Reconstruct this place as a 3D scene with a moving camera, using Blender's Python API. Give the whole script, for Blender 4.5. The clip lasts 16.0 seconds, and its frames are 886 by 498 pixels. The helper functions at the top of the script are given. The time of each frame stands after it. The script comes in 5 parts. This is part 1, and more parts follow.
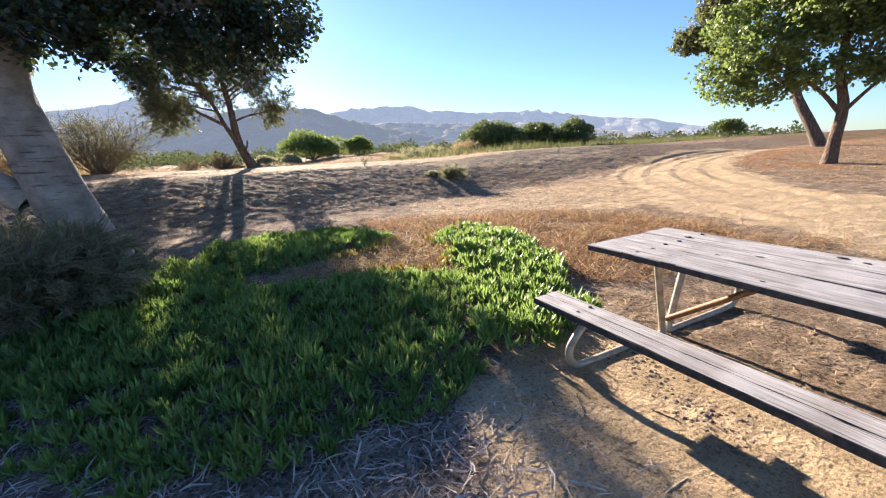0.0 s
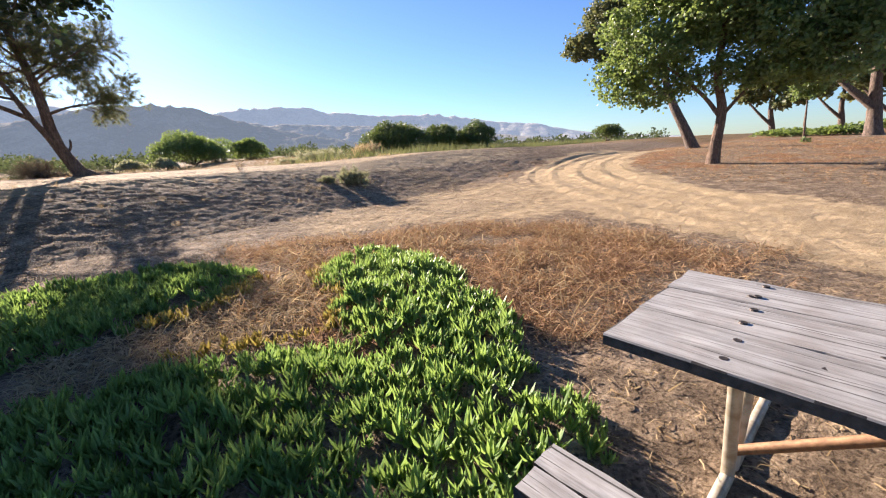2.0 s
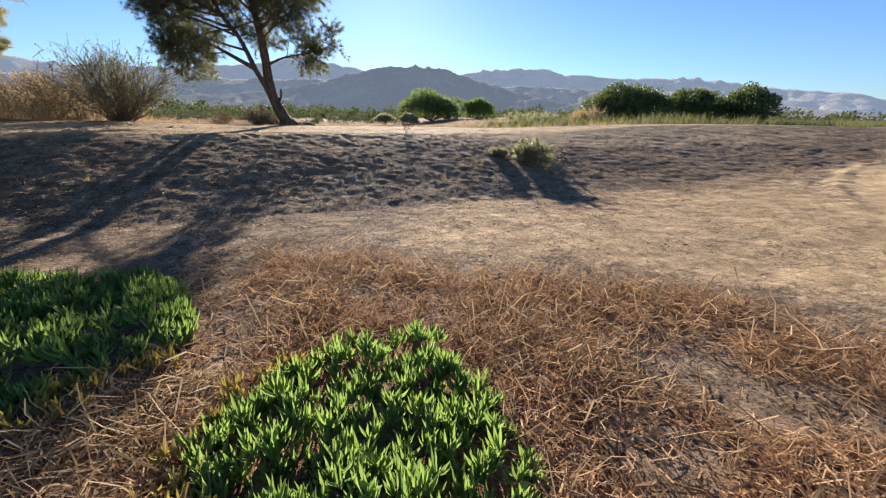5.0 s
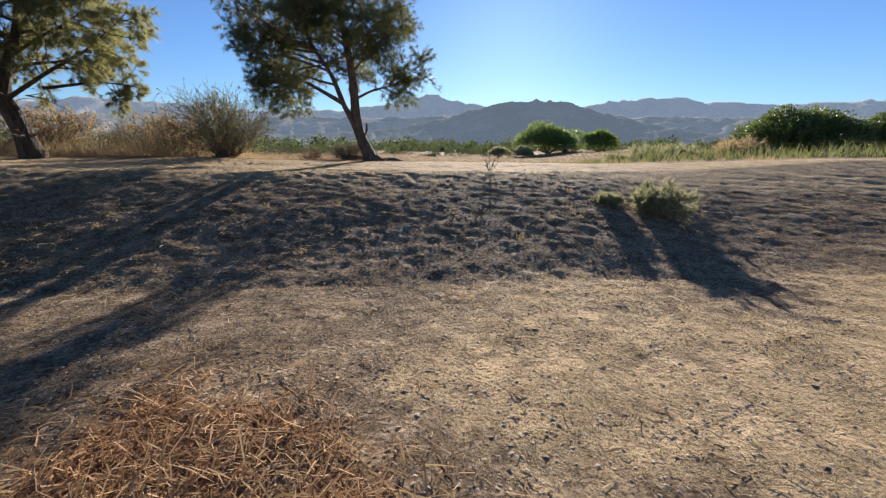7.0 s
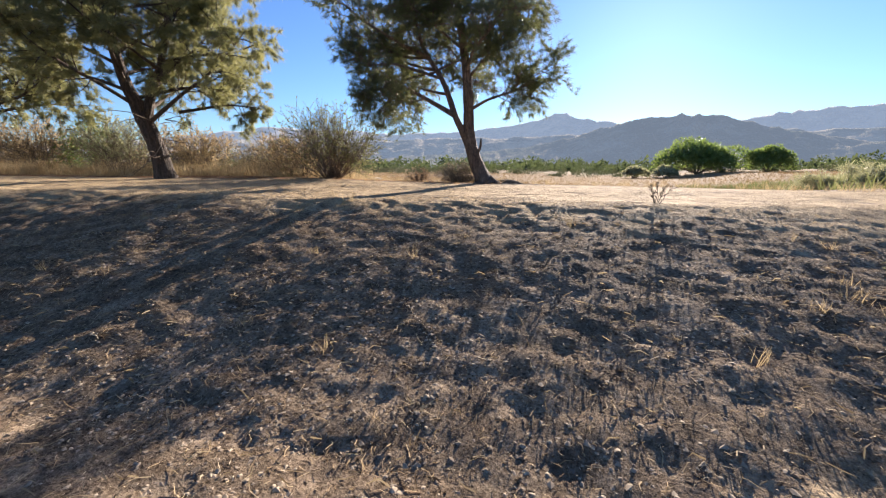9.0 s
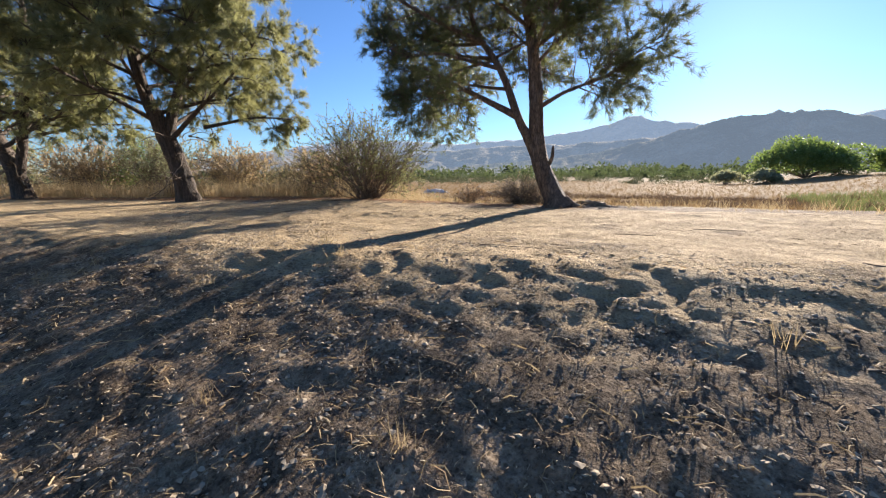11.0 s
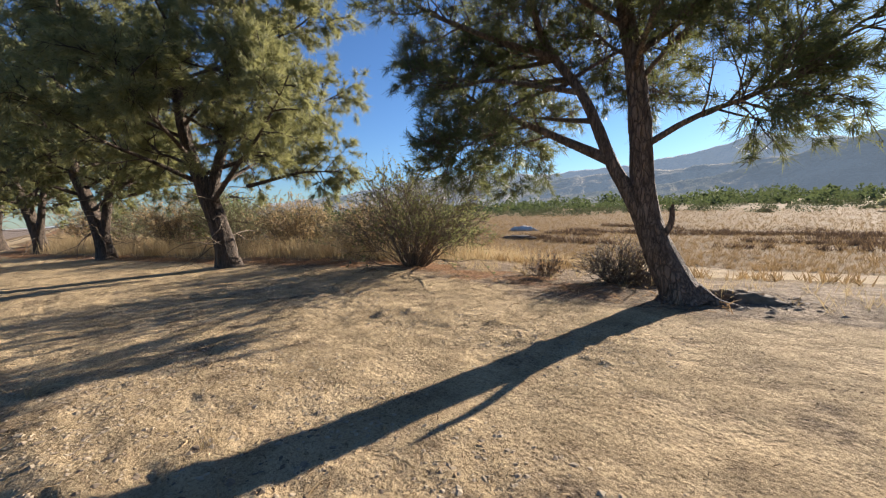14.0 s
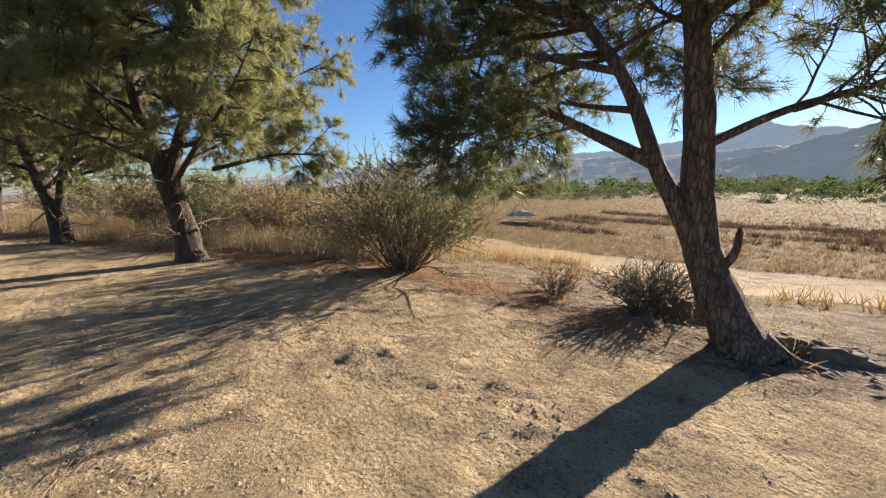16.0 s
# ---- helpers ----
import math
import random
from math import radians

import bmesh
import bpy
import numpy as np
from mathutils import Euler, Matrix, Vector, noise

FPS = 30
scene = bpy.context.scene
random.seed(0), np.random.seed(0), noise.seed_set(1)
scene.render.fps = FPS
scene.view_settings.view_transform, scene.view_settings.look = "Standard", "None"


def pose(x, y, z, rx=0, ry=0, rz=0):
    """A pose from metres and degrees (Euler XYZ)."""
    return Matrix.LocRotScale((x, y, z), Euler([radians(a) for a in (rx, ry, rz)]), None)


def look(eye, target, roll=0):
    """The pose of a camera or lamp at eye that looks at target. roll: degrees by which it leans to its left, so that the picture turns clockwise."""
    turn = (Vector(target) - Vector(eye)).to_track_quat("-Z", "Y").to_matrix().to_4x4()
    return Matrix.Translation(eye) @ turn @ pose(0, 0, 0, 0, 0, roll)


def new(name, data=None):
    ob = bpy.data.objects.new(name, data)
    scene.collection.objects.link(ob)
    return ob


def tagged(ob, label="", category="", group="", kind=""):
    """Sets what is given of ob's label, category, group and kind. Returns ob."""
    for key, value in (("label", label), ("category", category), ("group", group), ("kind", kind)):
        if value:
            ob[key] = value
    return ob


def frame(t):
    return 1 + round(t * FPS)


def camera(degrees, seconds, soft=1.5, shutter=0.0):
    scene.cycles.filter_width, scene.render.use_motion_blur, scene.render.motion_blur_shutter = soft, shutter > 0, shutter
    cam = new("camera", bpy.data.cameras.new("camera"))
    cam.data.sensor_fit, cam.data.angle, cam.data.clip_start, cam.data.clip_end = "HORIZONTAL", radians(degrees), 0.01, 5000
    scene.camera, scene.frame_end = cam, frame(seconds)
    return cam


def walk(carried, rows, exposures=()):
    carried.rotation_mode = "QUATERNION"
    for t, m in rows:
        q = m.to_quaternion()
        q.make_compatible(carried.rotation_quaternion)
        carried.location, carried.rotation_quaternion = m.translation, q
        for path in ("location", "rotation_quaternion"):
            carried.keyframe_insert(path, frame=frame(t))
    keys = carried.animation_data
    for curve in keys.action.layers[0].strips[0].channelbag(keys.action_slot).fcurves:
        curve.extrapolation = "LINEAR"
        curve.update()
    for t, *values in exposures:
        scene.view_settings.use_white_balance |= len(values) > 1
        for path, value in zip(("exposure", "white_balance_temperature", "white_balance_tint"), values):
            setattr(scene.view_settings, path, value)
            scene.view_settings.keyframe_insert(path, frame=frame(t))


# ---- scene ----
cam = camera(97.0, 16.0, soft=1.15)
METRES, EYE, TILT, LEAN, TURN = 16.9, 1.5, 0.0, 0.0, -27.6
ROWS = [
    (0.0, 0.0, 0.0, 0.0, -0.59, -14.23, 2.31),
    (0.5, 0.0031, 0.0162, -0.0004, -4.25, -14.25, 2.56),
    (1.0, 0.0086, 0.041, -0.0001, -7.77, -14.18, 2.59),
    (1.5, 0.0083, 0.0719, -0.0019, -11.12, -14.08, 2.45),
    (2.0, 0.0143, 0.1052, -0.0036, -14.14, -14.34, 2.43),
    (2.5, 0.0214, 0.1384, -0.0021, -16.44, -15.09, 2.18),
    (3.0, 0.0278, 0.1752, -0.0027, -16.46, -16.34, 2.38),
    (3.5, 0.0436, 0.2094, -0.0051, -8.47, -18.85, 0.55),
    (4.0, 0.0564, 0.2397, -0.0044, 2.58, -20.41, -0.88),
    (6.5, 0.0796, 0.4097, 0.0001, 29.3, -15.18, -0.32),
    (7.0, 0.0656, 0.4465, 0.0005, 33.52, -14.51, -0.45),
    (7.5, 0.0515, 0.4792, 0.0024, 38.15, -13.81, -0.66),
    (8.0, 0.0254, 0.51, 0.0031, 42.84, -12.88, -0.63),
    (8.5, 0.002, 0.538, 0.0007, 47.33, -12.23, -0.4),
    (9.0, -0.027, 0.567, 0.0005, 50.99, -11.88, -0.29),
    (11.5, -0.165, 0.689, 0.0168, 62.52, -9.77, 1.46),
    (12.0, -0.1858, 0.7076, 0.023, 65.3, -8.4, 2.1),
    (12.5, -0.1977, 0.7251, 0.0316, 68.24, -7.13, 2.68),
    (13.0, -0.2171, 0.739, 0.0342, 70.87, -6.33, 3.24),
    (13.5, -0.2366, 0.7525, 0.0426, 72.62, -5.72, 3.14),
    (14.0, -0.2529, 0.7695, 0.0452, 73.49, -5.66, 2.5),
    (14.5, -0.2677, 0.7811, 0.0564, 73.98, -6.18, 1.67),
    (15.0, -0.2887, 0.7845, 0.0606, 74.26, -7.08, 0.92),
    (15.5, -0.3019, 0.7854, 0.0617, 74.23, -8.06, 0.65),
    (16.0, -0.319, 0.792, 0.064, 73.03, -8.75, 0.68),
]
walk(cam, [(t, pose(0, 0, EYE, TILT, LEAN, TURN) @ pose(METRES * x, METRES * y, METRES * z, 90 + pitch, roll, yaw)) for t, x, y, z, yaw, pitch, roll in ROWS],
     exposures=[(0.0, 2.05, 6650, 19), (3.0, 1.7, 6700, 20), (4.0, 1.6, 6600, 18), (6.5, 1.25, 6400, 13), (7.5, 1.22, 6350, 12), (9.0, 1.75, 6500, 16), (11.5, 1.65, 6350, 12), (13.0, 1.47, 6500, 12), (14.5, 1.42, 6500, 11), (16.0, 1.5, 6750, 12)])

# ---- light: a low sun over the hills, clear sky ----
SUN_YAW, SUN_UP = -2.8, 17.5
world = bpy.data.worlds.new("sky")
scene.world = world
world.use_nodes = True
wn = world.node_tree
wn.nodes.clear()
sky = wn.nodes.new("ShaderNodeTexSky")
sky.sky_type, sky.sun_disc = "NISHITA", False
sky.sun_elevation, sky.sun_rotation = radians(SUN_UP), radians(-SUN_YAW)
sky.air_density, sky.dust_density, sky.ozone_density = 1.25, 0.35, 1.7
sky.altitude = 1500
wb = wn.nodes.new("ShaderNodeBackground")
wb.inputs["Strength"].default_value = 0.044
wo = wn.nodes.new("ShaderNodeOutputWorld")
tone = wn.nodes.new("ShaderNodeMix")
tone.data_type, tone.blend_type = "RGBA", "MULTIPLY"
tone.inputs[0].default_value, tone.inputs[7].default_value = 1.0, (0.62, 0.89, 1.32, 1)
wn.links.new(sky.outputs[0], tone.inputs[6])
wn.links.new(tone.outputs[2], wb.inputs["Color"])
wn.links.new(wb.outputs[0], wo.inputs["Surface"])
sun_data = bpy.data.lights.new("sun", "SUN")
sun_data.energy, sun_data.angle, sun_data.color = 5.0, radians(0.55), (1.0, 0.91, 0.78)
sun = new("sun", sun_data)
sun_way = Vector((math.sin(radians(-SUN_YAW)) * math.cos(radians(SUN_UP)), math.cos(radians(SUN_YAW)) * math.cos(radians(SUN_UP)), math.sin(radians(SUN_UP))))
sun.matrix_world = look(sun_way * 60, (0, 0, 0))

# ---- numeric helpers ----
RNG = np.random.default_rng(7)


def sstep(a, b, x):
    s = np.clip((np.asarray(x, float) - a) / (b - a), 0, 1)
    return s * s * (3 - 2 * s)


def lattice(i, j, seed):
    h = (i.astype(np.int64) * 374761393 + j.astype(np.int64) * 668265263 + seed * 1274126177) & 0xFFFFFFFF
    h = ((h ^ (h >> 13)) * 1103515245) & 0xFFFFFFFF
    return ((h ^ (h >> 16)) & 0xFFFF) / 65535.0


def vnoise(x, y, seed=0):
    x, y = np.asarray(x, float), np.asarray(y, float)
    i, j = np.floor(x), np.floor(y)
    u, v = x - i, y - j
    u, v = u * u * (3 - 2 * u), v * v * (3 - 2 * v)
    i, j = i.astype(np.int64), j.astype(np.int64)
    a, b = lattice(i, j, seed), lattice(i + 1, j, seed)
    c, d = lattice(i, j + 1, seed), lattice(i + 1, j + 1, seed)
    return (a * (1 - u) + b * u) * (1 - v) + (c * (1 - u) + d * u) * v


def fbm(x, y, seed=0, octaves=4):
    total, amp = 0.0, 0.5
    for k in range(octaves):
        total = total + amp * (vnoise(np.asarray(x) * 2 ** k, np.asarray(y) * 2 ** k, seed + 17 * k) - 0.5)
        amp *= 0.5
    return total


# ---- the lie of the land ----
# the vehicle track is one bend: from beside the table round to the far right
BEND = [((1 - s) ** 2 * 8.2 + 2 * s * (1 - s) * 11.2 + s * s * 27.0, (1 - s) ** 2 * -2.0 + 2 * s * (1 - s) * 13.0 + s * s * 12.6) for s in np.linspace(-0.35, 1.0, 80)]
BX, BY = np.array([p[0] for p in BEND]), np.array([p[1] for p in BEND])


def bend_offset(x, y):
    """Signed distance across the bend of the vehicle track."""
    x, y = np.asarray(x, float), np.asarray(y, float)
    best, side = np.full(x.shape, 1e9), np.zeros(x.shape)
    for k in range(len(BX) - 1):
        dx, dy = BX[k + 1] - BX[k], BY[k + 1] - BY[k]
        s = np.clip(((x - BX[k]) * dx + (y - BY[k]) * dy) / (dx * dx + dy * dy), 0, 1)
        ex, ey = x - BX[k] - s * dx, y - BY[k] - s * dy
        d = np.hypot(ex, ey)
        near = d < best
        side = np.where(near, np.where(dx * ey - dy * ex > 0, 1.0, -1.0), side)
        best = np.where(near, d, best)
    return best * side


def land(x, y):
    """Height of the ground without its small relief."""
    x, y = np.asarray(x, float), np.asarray(y, float)
    cx = np.clip(x, -16, 14)
    toe, top = 9.5 + 0.22 * cx, 13.45 + 0.3 * np.maximum(cx, 0) + 0.22 * np.minimum(cx, 0)
    s = np.clip((y - toe) / (top - toe), 0, 1)
    steep = 0.2
    bank = (1 - steep) * s + steep * s * s * (3 - 2 * s)
    crest = 0.08 * np.exp(-((y - 18.2) / 1.6) ** 2) + 0.012 * np.clip(-x, 0, 20)
    keep = 1 - 0.55 * sstep(13, 34, x)
    right = 0.06 * np.clip(x - 9, 0, 14) * (1 - 0.35 * sstep(8, 14, y)) + 0.018 * np.clip(x - 23, 0, 40)
    edge = 18.9 + 0.18 * np.clip(x, 0, 30) + 0.3 * np.sin(x * 0.7) + 0.42 * np.clip(x + 4.5, -16, 0)
    fall = 1.85 * sstep(edge, edge + 14, y)
    fall = fall * (1 - 0.75 * sstep(12, 30, x)) 
    return bank * keep + crest * s * keep + right - fall * (1 - 0.15 * sstep(-6, -20, x))


def masks(x, y):
    """Sand, straw and leaf litter on the ground, each from 0 to 1."""
    x, y = np.asarray(x, float), np.asarray(y, float)
    n = fbm(x * 0.7, y * 0.7, 3, 4) * 2
    n2 = fbm(x * 2.3, y * 2.3, 9, 3) * 2
    off = bend_offset(x, y)
    track = sstep(2.5, 1.4, np.abs(off + n * 0.8)) * (0.95 + 0.3 * n2)
    cx = np.clip(x, -16, 14)
    brink = 0.42 * np.clip(x + 4.5, -16, 0)
    lane = sstep(11.9, 13.9, y - 0.17 * np.maximum(cx, 0) - 0.25 * np.minimum(cx, 0) + n * 0.6) * sstep(18.6, 17.6, y - 0.18 * np.clip(x, 0, 30) - brink + n * 0.5) * sstep(26, 15, x)
    rim = y - 8.15 + 0.55 * np.clip(x - 3.4, 0, 5) + n * 0.9
    flat = sstep(-0.1, 0.9, rim) * sstep(10.4, 9.0, y - 0.15 * x + n * 1.5) * sstep(3.0, 4.8, x + n) * sstep(16, 11, x)
    start = sstep(1.25, 0.7, np.hypot((x - 1.75) / 1.0, (y - 1.0) / 1.1) + n * 0.5)
    mid_road = y - 30.6 - 1.2 * np.sin(x * 0.16) + n
    valley = sstep(4.2, 3.2, mid_road) * sstep(-4.2 - 4.0 * sstep(-5, -1, x), -3.0 - 4.0 * sstep(-5, -1, x), mid_road) * sstep(-24, -14, x) * sstep(40, 20, x)
    sand = np.clip(np.maximum.reduce([track, lane * (0.75 + 0.5 * n2), 0.62 * flat, start, 0.9 * valley]), 0, 1)
    straw = 0.95 * sstep(0.4, -0.5, rim) * sstep(1.7, 2.7, x + n * 0.8) * sstep(8.0, 6.8, x + n) * sstep(2.5, 3.7, y + n + 0.3 * (x - 3.6)) + (0.5 + 0.9 * n) * sstep(14, 17, x + n) * sstep(16, 12, y)
    straw = straw + 1.1 * np.exp(-((y - brink - 18.7 + n * 0.5) / 0.55) ** 2) * sstep(1.5, -1.0, x)
    straw = np.clip(straw * (0.8 + 1.2 * n2) * (1 - 0.8 * track), 0, 1)
    litter = sstep(0.4, -0.5, x - 0.9 + n * 0.8) * sstep(4.8, 3.2, y) + 0.7 * np.exp(-(((x - 0.7) / 0.7) ** 2 + ((y - 1.2) / 0.9) ** 2))
    return sand, straw, np.clip(litter, 0, 1), off, n


def relief(x, y):
    sand, straw, litter, off, n = masks(x, y)
    slope = sstep(8.6, 10.2, y) * sstep(15.5, 13.8, y - 0.15 * np.clip(x, 0, 14))
    rough = fbm(x * 1.1, y * 1.1, 21, 4) * 0.07 + np.abs(fbm(x * 3.2, y * 3.2, 33, 3)) * 0.07 + fbm(x * 5.3, y * 7.5, 41, 2) * 0.024 + fbm(x * 10, y * 10, 43, 1) * 0.014
    rough = rough * (0.5 + 0.45 * slope) * (1 - 0.35 * sand)
    crusty = np.exp(-((y - 16.6 - 0.1 * x + n) / 0.5) ** 2) * sstep(-4.5, -3.0, x) * sstep(1.6, 0.3, x)
    rough = rough + crusty * np.abs(fbm(x * 5.5, y * 6.5, 47, 3)) * 0.16
    brow = np.exp(-((y - 13.5 - 0.2 * x) / 0.55) ** 2) * sstep(-0.8, 0.3, x) * sstep(4.2, 2.6, x)
    pits = sstep(0.45, 0.85, vnoise(x * 7.4, y * 8.2, 55) + 0.5 * fbm(x * 14, y * 14, 58, 2)) * (0.01 * slope + 0.03 * brow)
    along = np.where(np.abs(off) < 2.2, np.cos(off * 7.2 + 0.8 * np.sin(x * 0.4)) * 0.02 + np.cos(off * 13 + 2 * np.sin(y * 0.7)) * 0.008, 0) * (0.3 + 1.2 * vnoise(x * 0.5, y * 0.5, 88)) * sstep(2.2, 1.6, np.abs(off)) * sstep(6.0, 8.5, x)
    vr = np.cos((y - 30.6) * 6 + np.sin(x * 0.3) * 5) * 0.02 * sstep(6.0, 3.0, np.abs(y - 28.6 - 1.2 * np.sin(x * 0.16))) * sstep(-12, -4, x) * sstep(30, 20, x)
    far = sstep(70, 35, np.hypot(x, y))
    return (rough - pits + along + vr) * far


def ground_z(x, y):
    return float(land(x, y) + relief(np.array([x]), np.array([y]))[0])


# ---- mesh helpers ----
def mesh_of(name, verts, faces, mats, smooth=False, slots=None):
    """A mesh from arrays: faces of one size."""
    verts, faces = np.asarray(verts, np.float32), np.asarray(faces, np.int32)
    me = bpy.data.meshes.new(name)
    n, k = faces.shape
    me.vertices.add(len(verts))
    me.vertices.foreach_set("co", verts.ravel())
    me.loops.add(n * k)
    me.loops.foreach_set("vertex_index", faces.ravel())
    me.polygons.add(n)
    me.polygons.foreach_set("loop_start", np.arange(0, n * k, k, dtype=np.int32))
    me.polygons.foreach_set("use_smooth", np.full(n, smooth))
    if slots is not None:
        me.polygons.foreach_set("material_index", np.asarray(slots, np.int32))
    for m in mats if isinstance(mats, (list, tuple)) else [mats]:
        me.materials.append(m)
    me.update(calc_edges=True)
    return me


class Heap:
    """Gathers vertices and faces of one size."""

    def __init__(self):
        self.v, self.f, self.n = [], [], 0

    def add(self, v, f):
        self.v.append(np.asarray(v, float).reshape(-1, 3))
        self.f.append(np.asarray(f, int) + self.n)
        self.n += len(self.v[-1])

    def mesh(self, name, mats, smooth=False):
        return mesh_of(name, np.concatenate(self.v), np.concatenate(self.f), mats, smooth)


def tube(points, radii, sides=8, rough=0.0, seed=0, cells=9.0):
    """Verts and quads of a tapered round limb along points."""
    p = np.asarray(points, float)
    r = np.asarray(radii, float)
    t = np.gradient(p, axis=0)
    t /= np.linalg.norm(t, axis=1)[:, None] + 1e-9
    ref = np.array([0.0, 1.0, 0.0]) if abs(t[0][1]) < 0.8 else np.array([1.0, 0.0, 0.0])
    a = np.cross(t, ref)
    a /= np.linalg.norm(a, axis=1)[:, None] + 1e-9
    b = np.cross(t, a)
    ang = np.linspace(0, 2 * np.pi, sides, endpoint=False)
    rr = np.repeat(r[:, None], sides, 1)
    if rough:
        length = np.concatenate([[0], np.cumsum(np.linalg.norm(np.diff(p, axis=0), axis=1))])
        g1 = np.abs(fbm(np.cos(ang)[None, :] * cells * 0.5 + 40, (np.sin(ang) * cells * 0.5)[None, :] + length[:, None] * 2.2, seed, 3))
        g2 = fbm(np.cos(ang)[None, :] * 1.2 + length[:, None] * 0.8, np.sin(ang)[None, :] * 1.2 + 9, seed + 5, 2)
        rr = rr * (1 + rough * (g1 * 2.2 - 0.35) + rough * 1.4 * g2)
    v = p[:, None, :] + (np.cos(ang)[None, :, None] * a[:, None, :] + np.sin(ang)[None, :, None] * b[:, None, :]) * rr[:, :, None]
    k = len(p)
    i, j = np.meshgrid(np.arange(k - 1), np.arange(sides), indexing="ij")
    q = np.stack([i * sides + j, i * sides + (j + 1) % sides, (i + 1) * sides + (j + 1) % sides, (i + 1) * sides + j], -1).reshape(-1, 4)
    return v.reshape(-1, 3), q[:, ::-1]


def smooth_line(points, n):
    """Resample a polyline through its points, rounded (Catmull-Rom)."""
    p = np.asarray(points, float)
    p = np.vstack([2 * p[0] - p[1], p, 2 * p[-1] - p[-2]])
    out = []
    for s in np.linspace(0, len(p) - 3 - 1e-6, n):
        i = int(s)
        u = s - i
        a, b, c, d = p[i], p[i + 1], p[i + 2], p[i + 3]
        out.append(0.5 * (2 * b + (c - a) * u + (2 * a - 5 * b + 4 * c - d) * u * u + (3 * b - a - 3 * c + d) * u ** 3))
    return np.array(out)


def unit(v):
    v = np.asarray(v, float)
    return v / (np.linalg.norm(v, axis=-1, keepdims=True) + 1e-9)


def thing(name, x, y, z, label, category, group="", kind="", rz=0.0):
    ob = new(name)
    ob.empty_display_size = 0.2
    ob.matrix_world = pose(x, y, z, 0, 0, rz)
    return tagged(ob, label, category, group, kind)


def child(name, me, parent, label=""):
    ob = new(name, me)
    ob.parent = parent
    return tagged(ob, label) if label else ob


def part(name, bm, material, parent, label="", smooth=False):
    me = bpy.data.meshes.new(name)
    bm.normal_update()
    bm.to_mesh(me)
    bm.free()
    me.materials.append(material)
    if smooth:
        me.polygons.foreach_set("use_smooth", np.full(len(me.polygons), True))
    return child(name, me, parent, label)


# ---- materials ----
def material(name):
    m = bpy.data.materials.new(name)
    m.use_nodes = True
    nt = m.node_tree
    nt.nodes.clear()
    out = nt.nodes.new("ShaderNodeOutputMaterial")
    b = nt.nodes.new("ShaderNodeBsdfPrincipled")
    nt.links.new(b.outputs[0], out.inputs["Surface"])
    return m, nt, b, out


def node(nt, kind, **values):
    n = nt.nodes.new(kind)
    for key, value in values.items():
        n.inputs[key.replace("_", " ")].default_value = value
    return n


def ramp(nt, src, stops):
    r = nt.nodes.new("ShaderNodeValToRGB")
    while len(r.color_ramp.elements) < len(stops):
        r.color_ramp.elements.new(0.5)
    for e, (pos, col) in zip(r.color_ramp.elements, stops):
        e.position = pos
        e.color = (*col, 1) if len(col) == 3 else col
    nt.links.new(src, r.inputs[0])
    return r.outputs[0]


def mix(nt, fac, a, b, mode="MIX"):
    n = nt.nodes.new("ShaderNodeMix")
    n.data_type, n.blend_type = "RGBA", mode
    for sock, v in ((n.inputs[0], fac), (n.inputs[6], a), (n.inputs[7], b)):
        if isinstance(v, (int, float)):
            sock.default_value = v
        elif isinstance(v, tuple):
            sock.default_value = (*v, 1)
        else:
            nt.links.new(v, sock)
    return n.outputs[2]


def maths(nt, op, a, b=0.0):
    n = nt.nodes.new("ShaderNodeMath")
    n.operation = op
    for sock, v in zip(n.inputs, (a, b)):
        if isinstance(v, (int, float)):
            sock.default_value = v
        else:
            nt.links.new(v, sock)
    return n.outputs[0]


def coords(nt, scale=(1, 1, 1), world=False):
    tc = nt.nodes.new("ShaderNodeNewGeometry" if world else "ShaderNodeTexCoord")
    mp = nt.nodes.new("ShaderNodeMapping")
    mp.inputs["Scale"].default_value = scale
    nt.links.new(tc.outputs["Position" if world else "Object"], mp.inputs[0])
    return mp.outputs[0]


def noise_at(nt, vec, scale, detail=4.0, rough=0.55):
    n = node(nt, "ShaderNodeTexNoise", Scale=scale, Detail=detail, Roughness=rough)
    nt.links.new(vec, n.inputs["Vector"])
    return n.outputs[0]


def bump(nt, height, strength, distance, b, under=None):
    n = node(nt, "ShaderNodeBump", Strength=strength, Distance=distance)
    nt.links.new(height, n.inputs["Height"])
    if under:
        nt.links.new(under, n.inputs["Normal"])
    if b:
        nt.links.new(n.outputs[0], b.inputs["Normal"])
    return n.outputs[0]


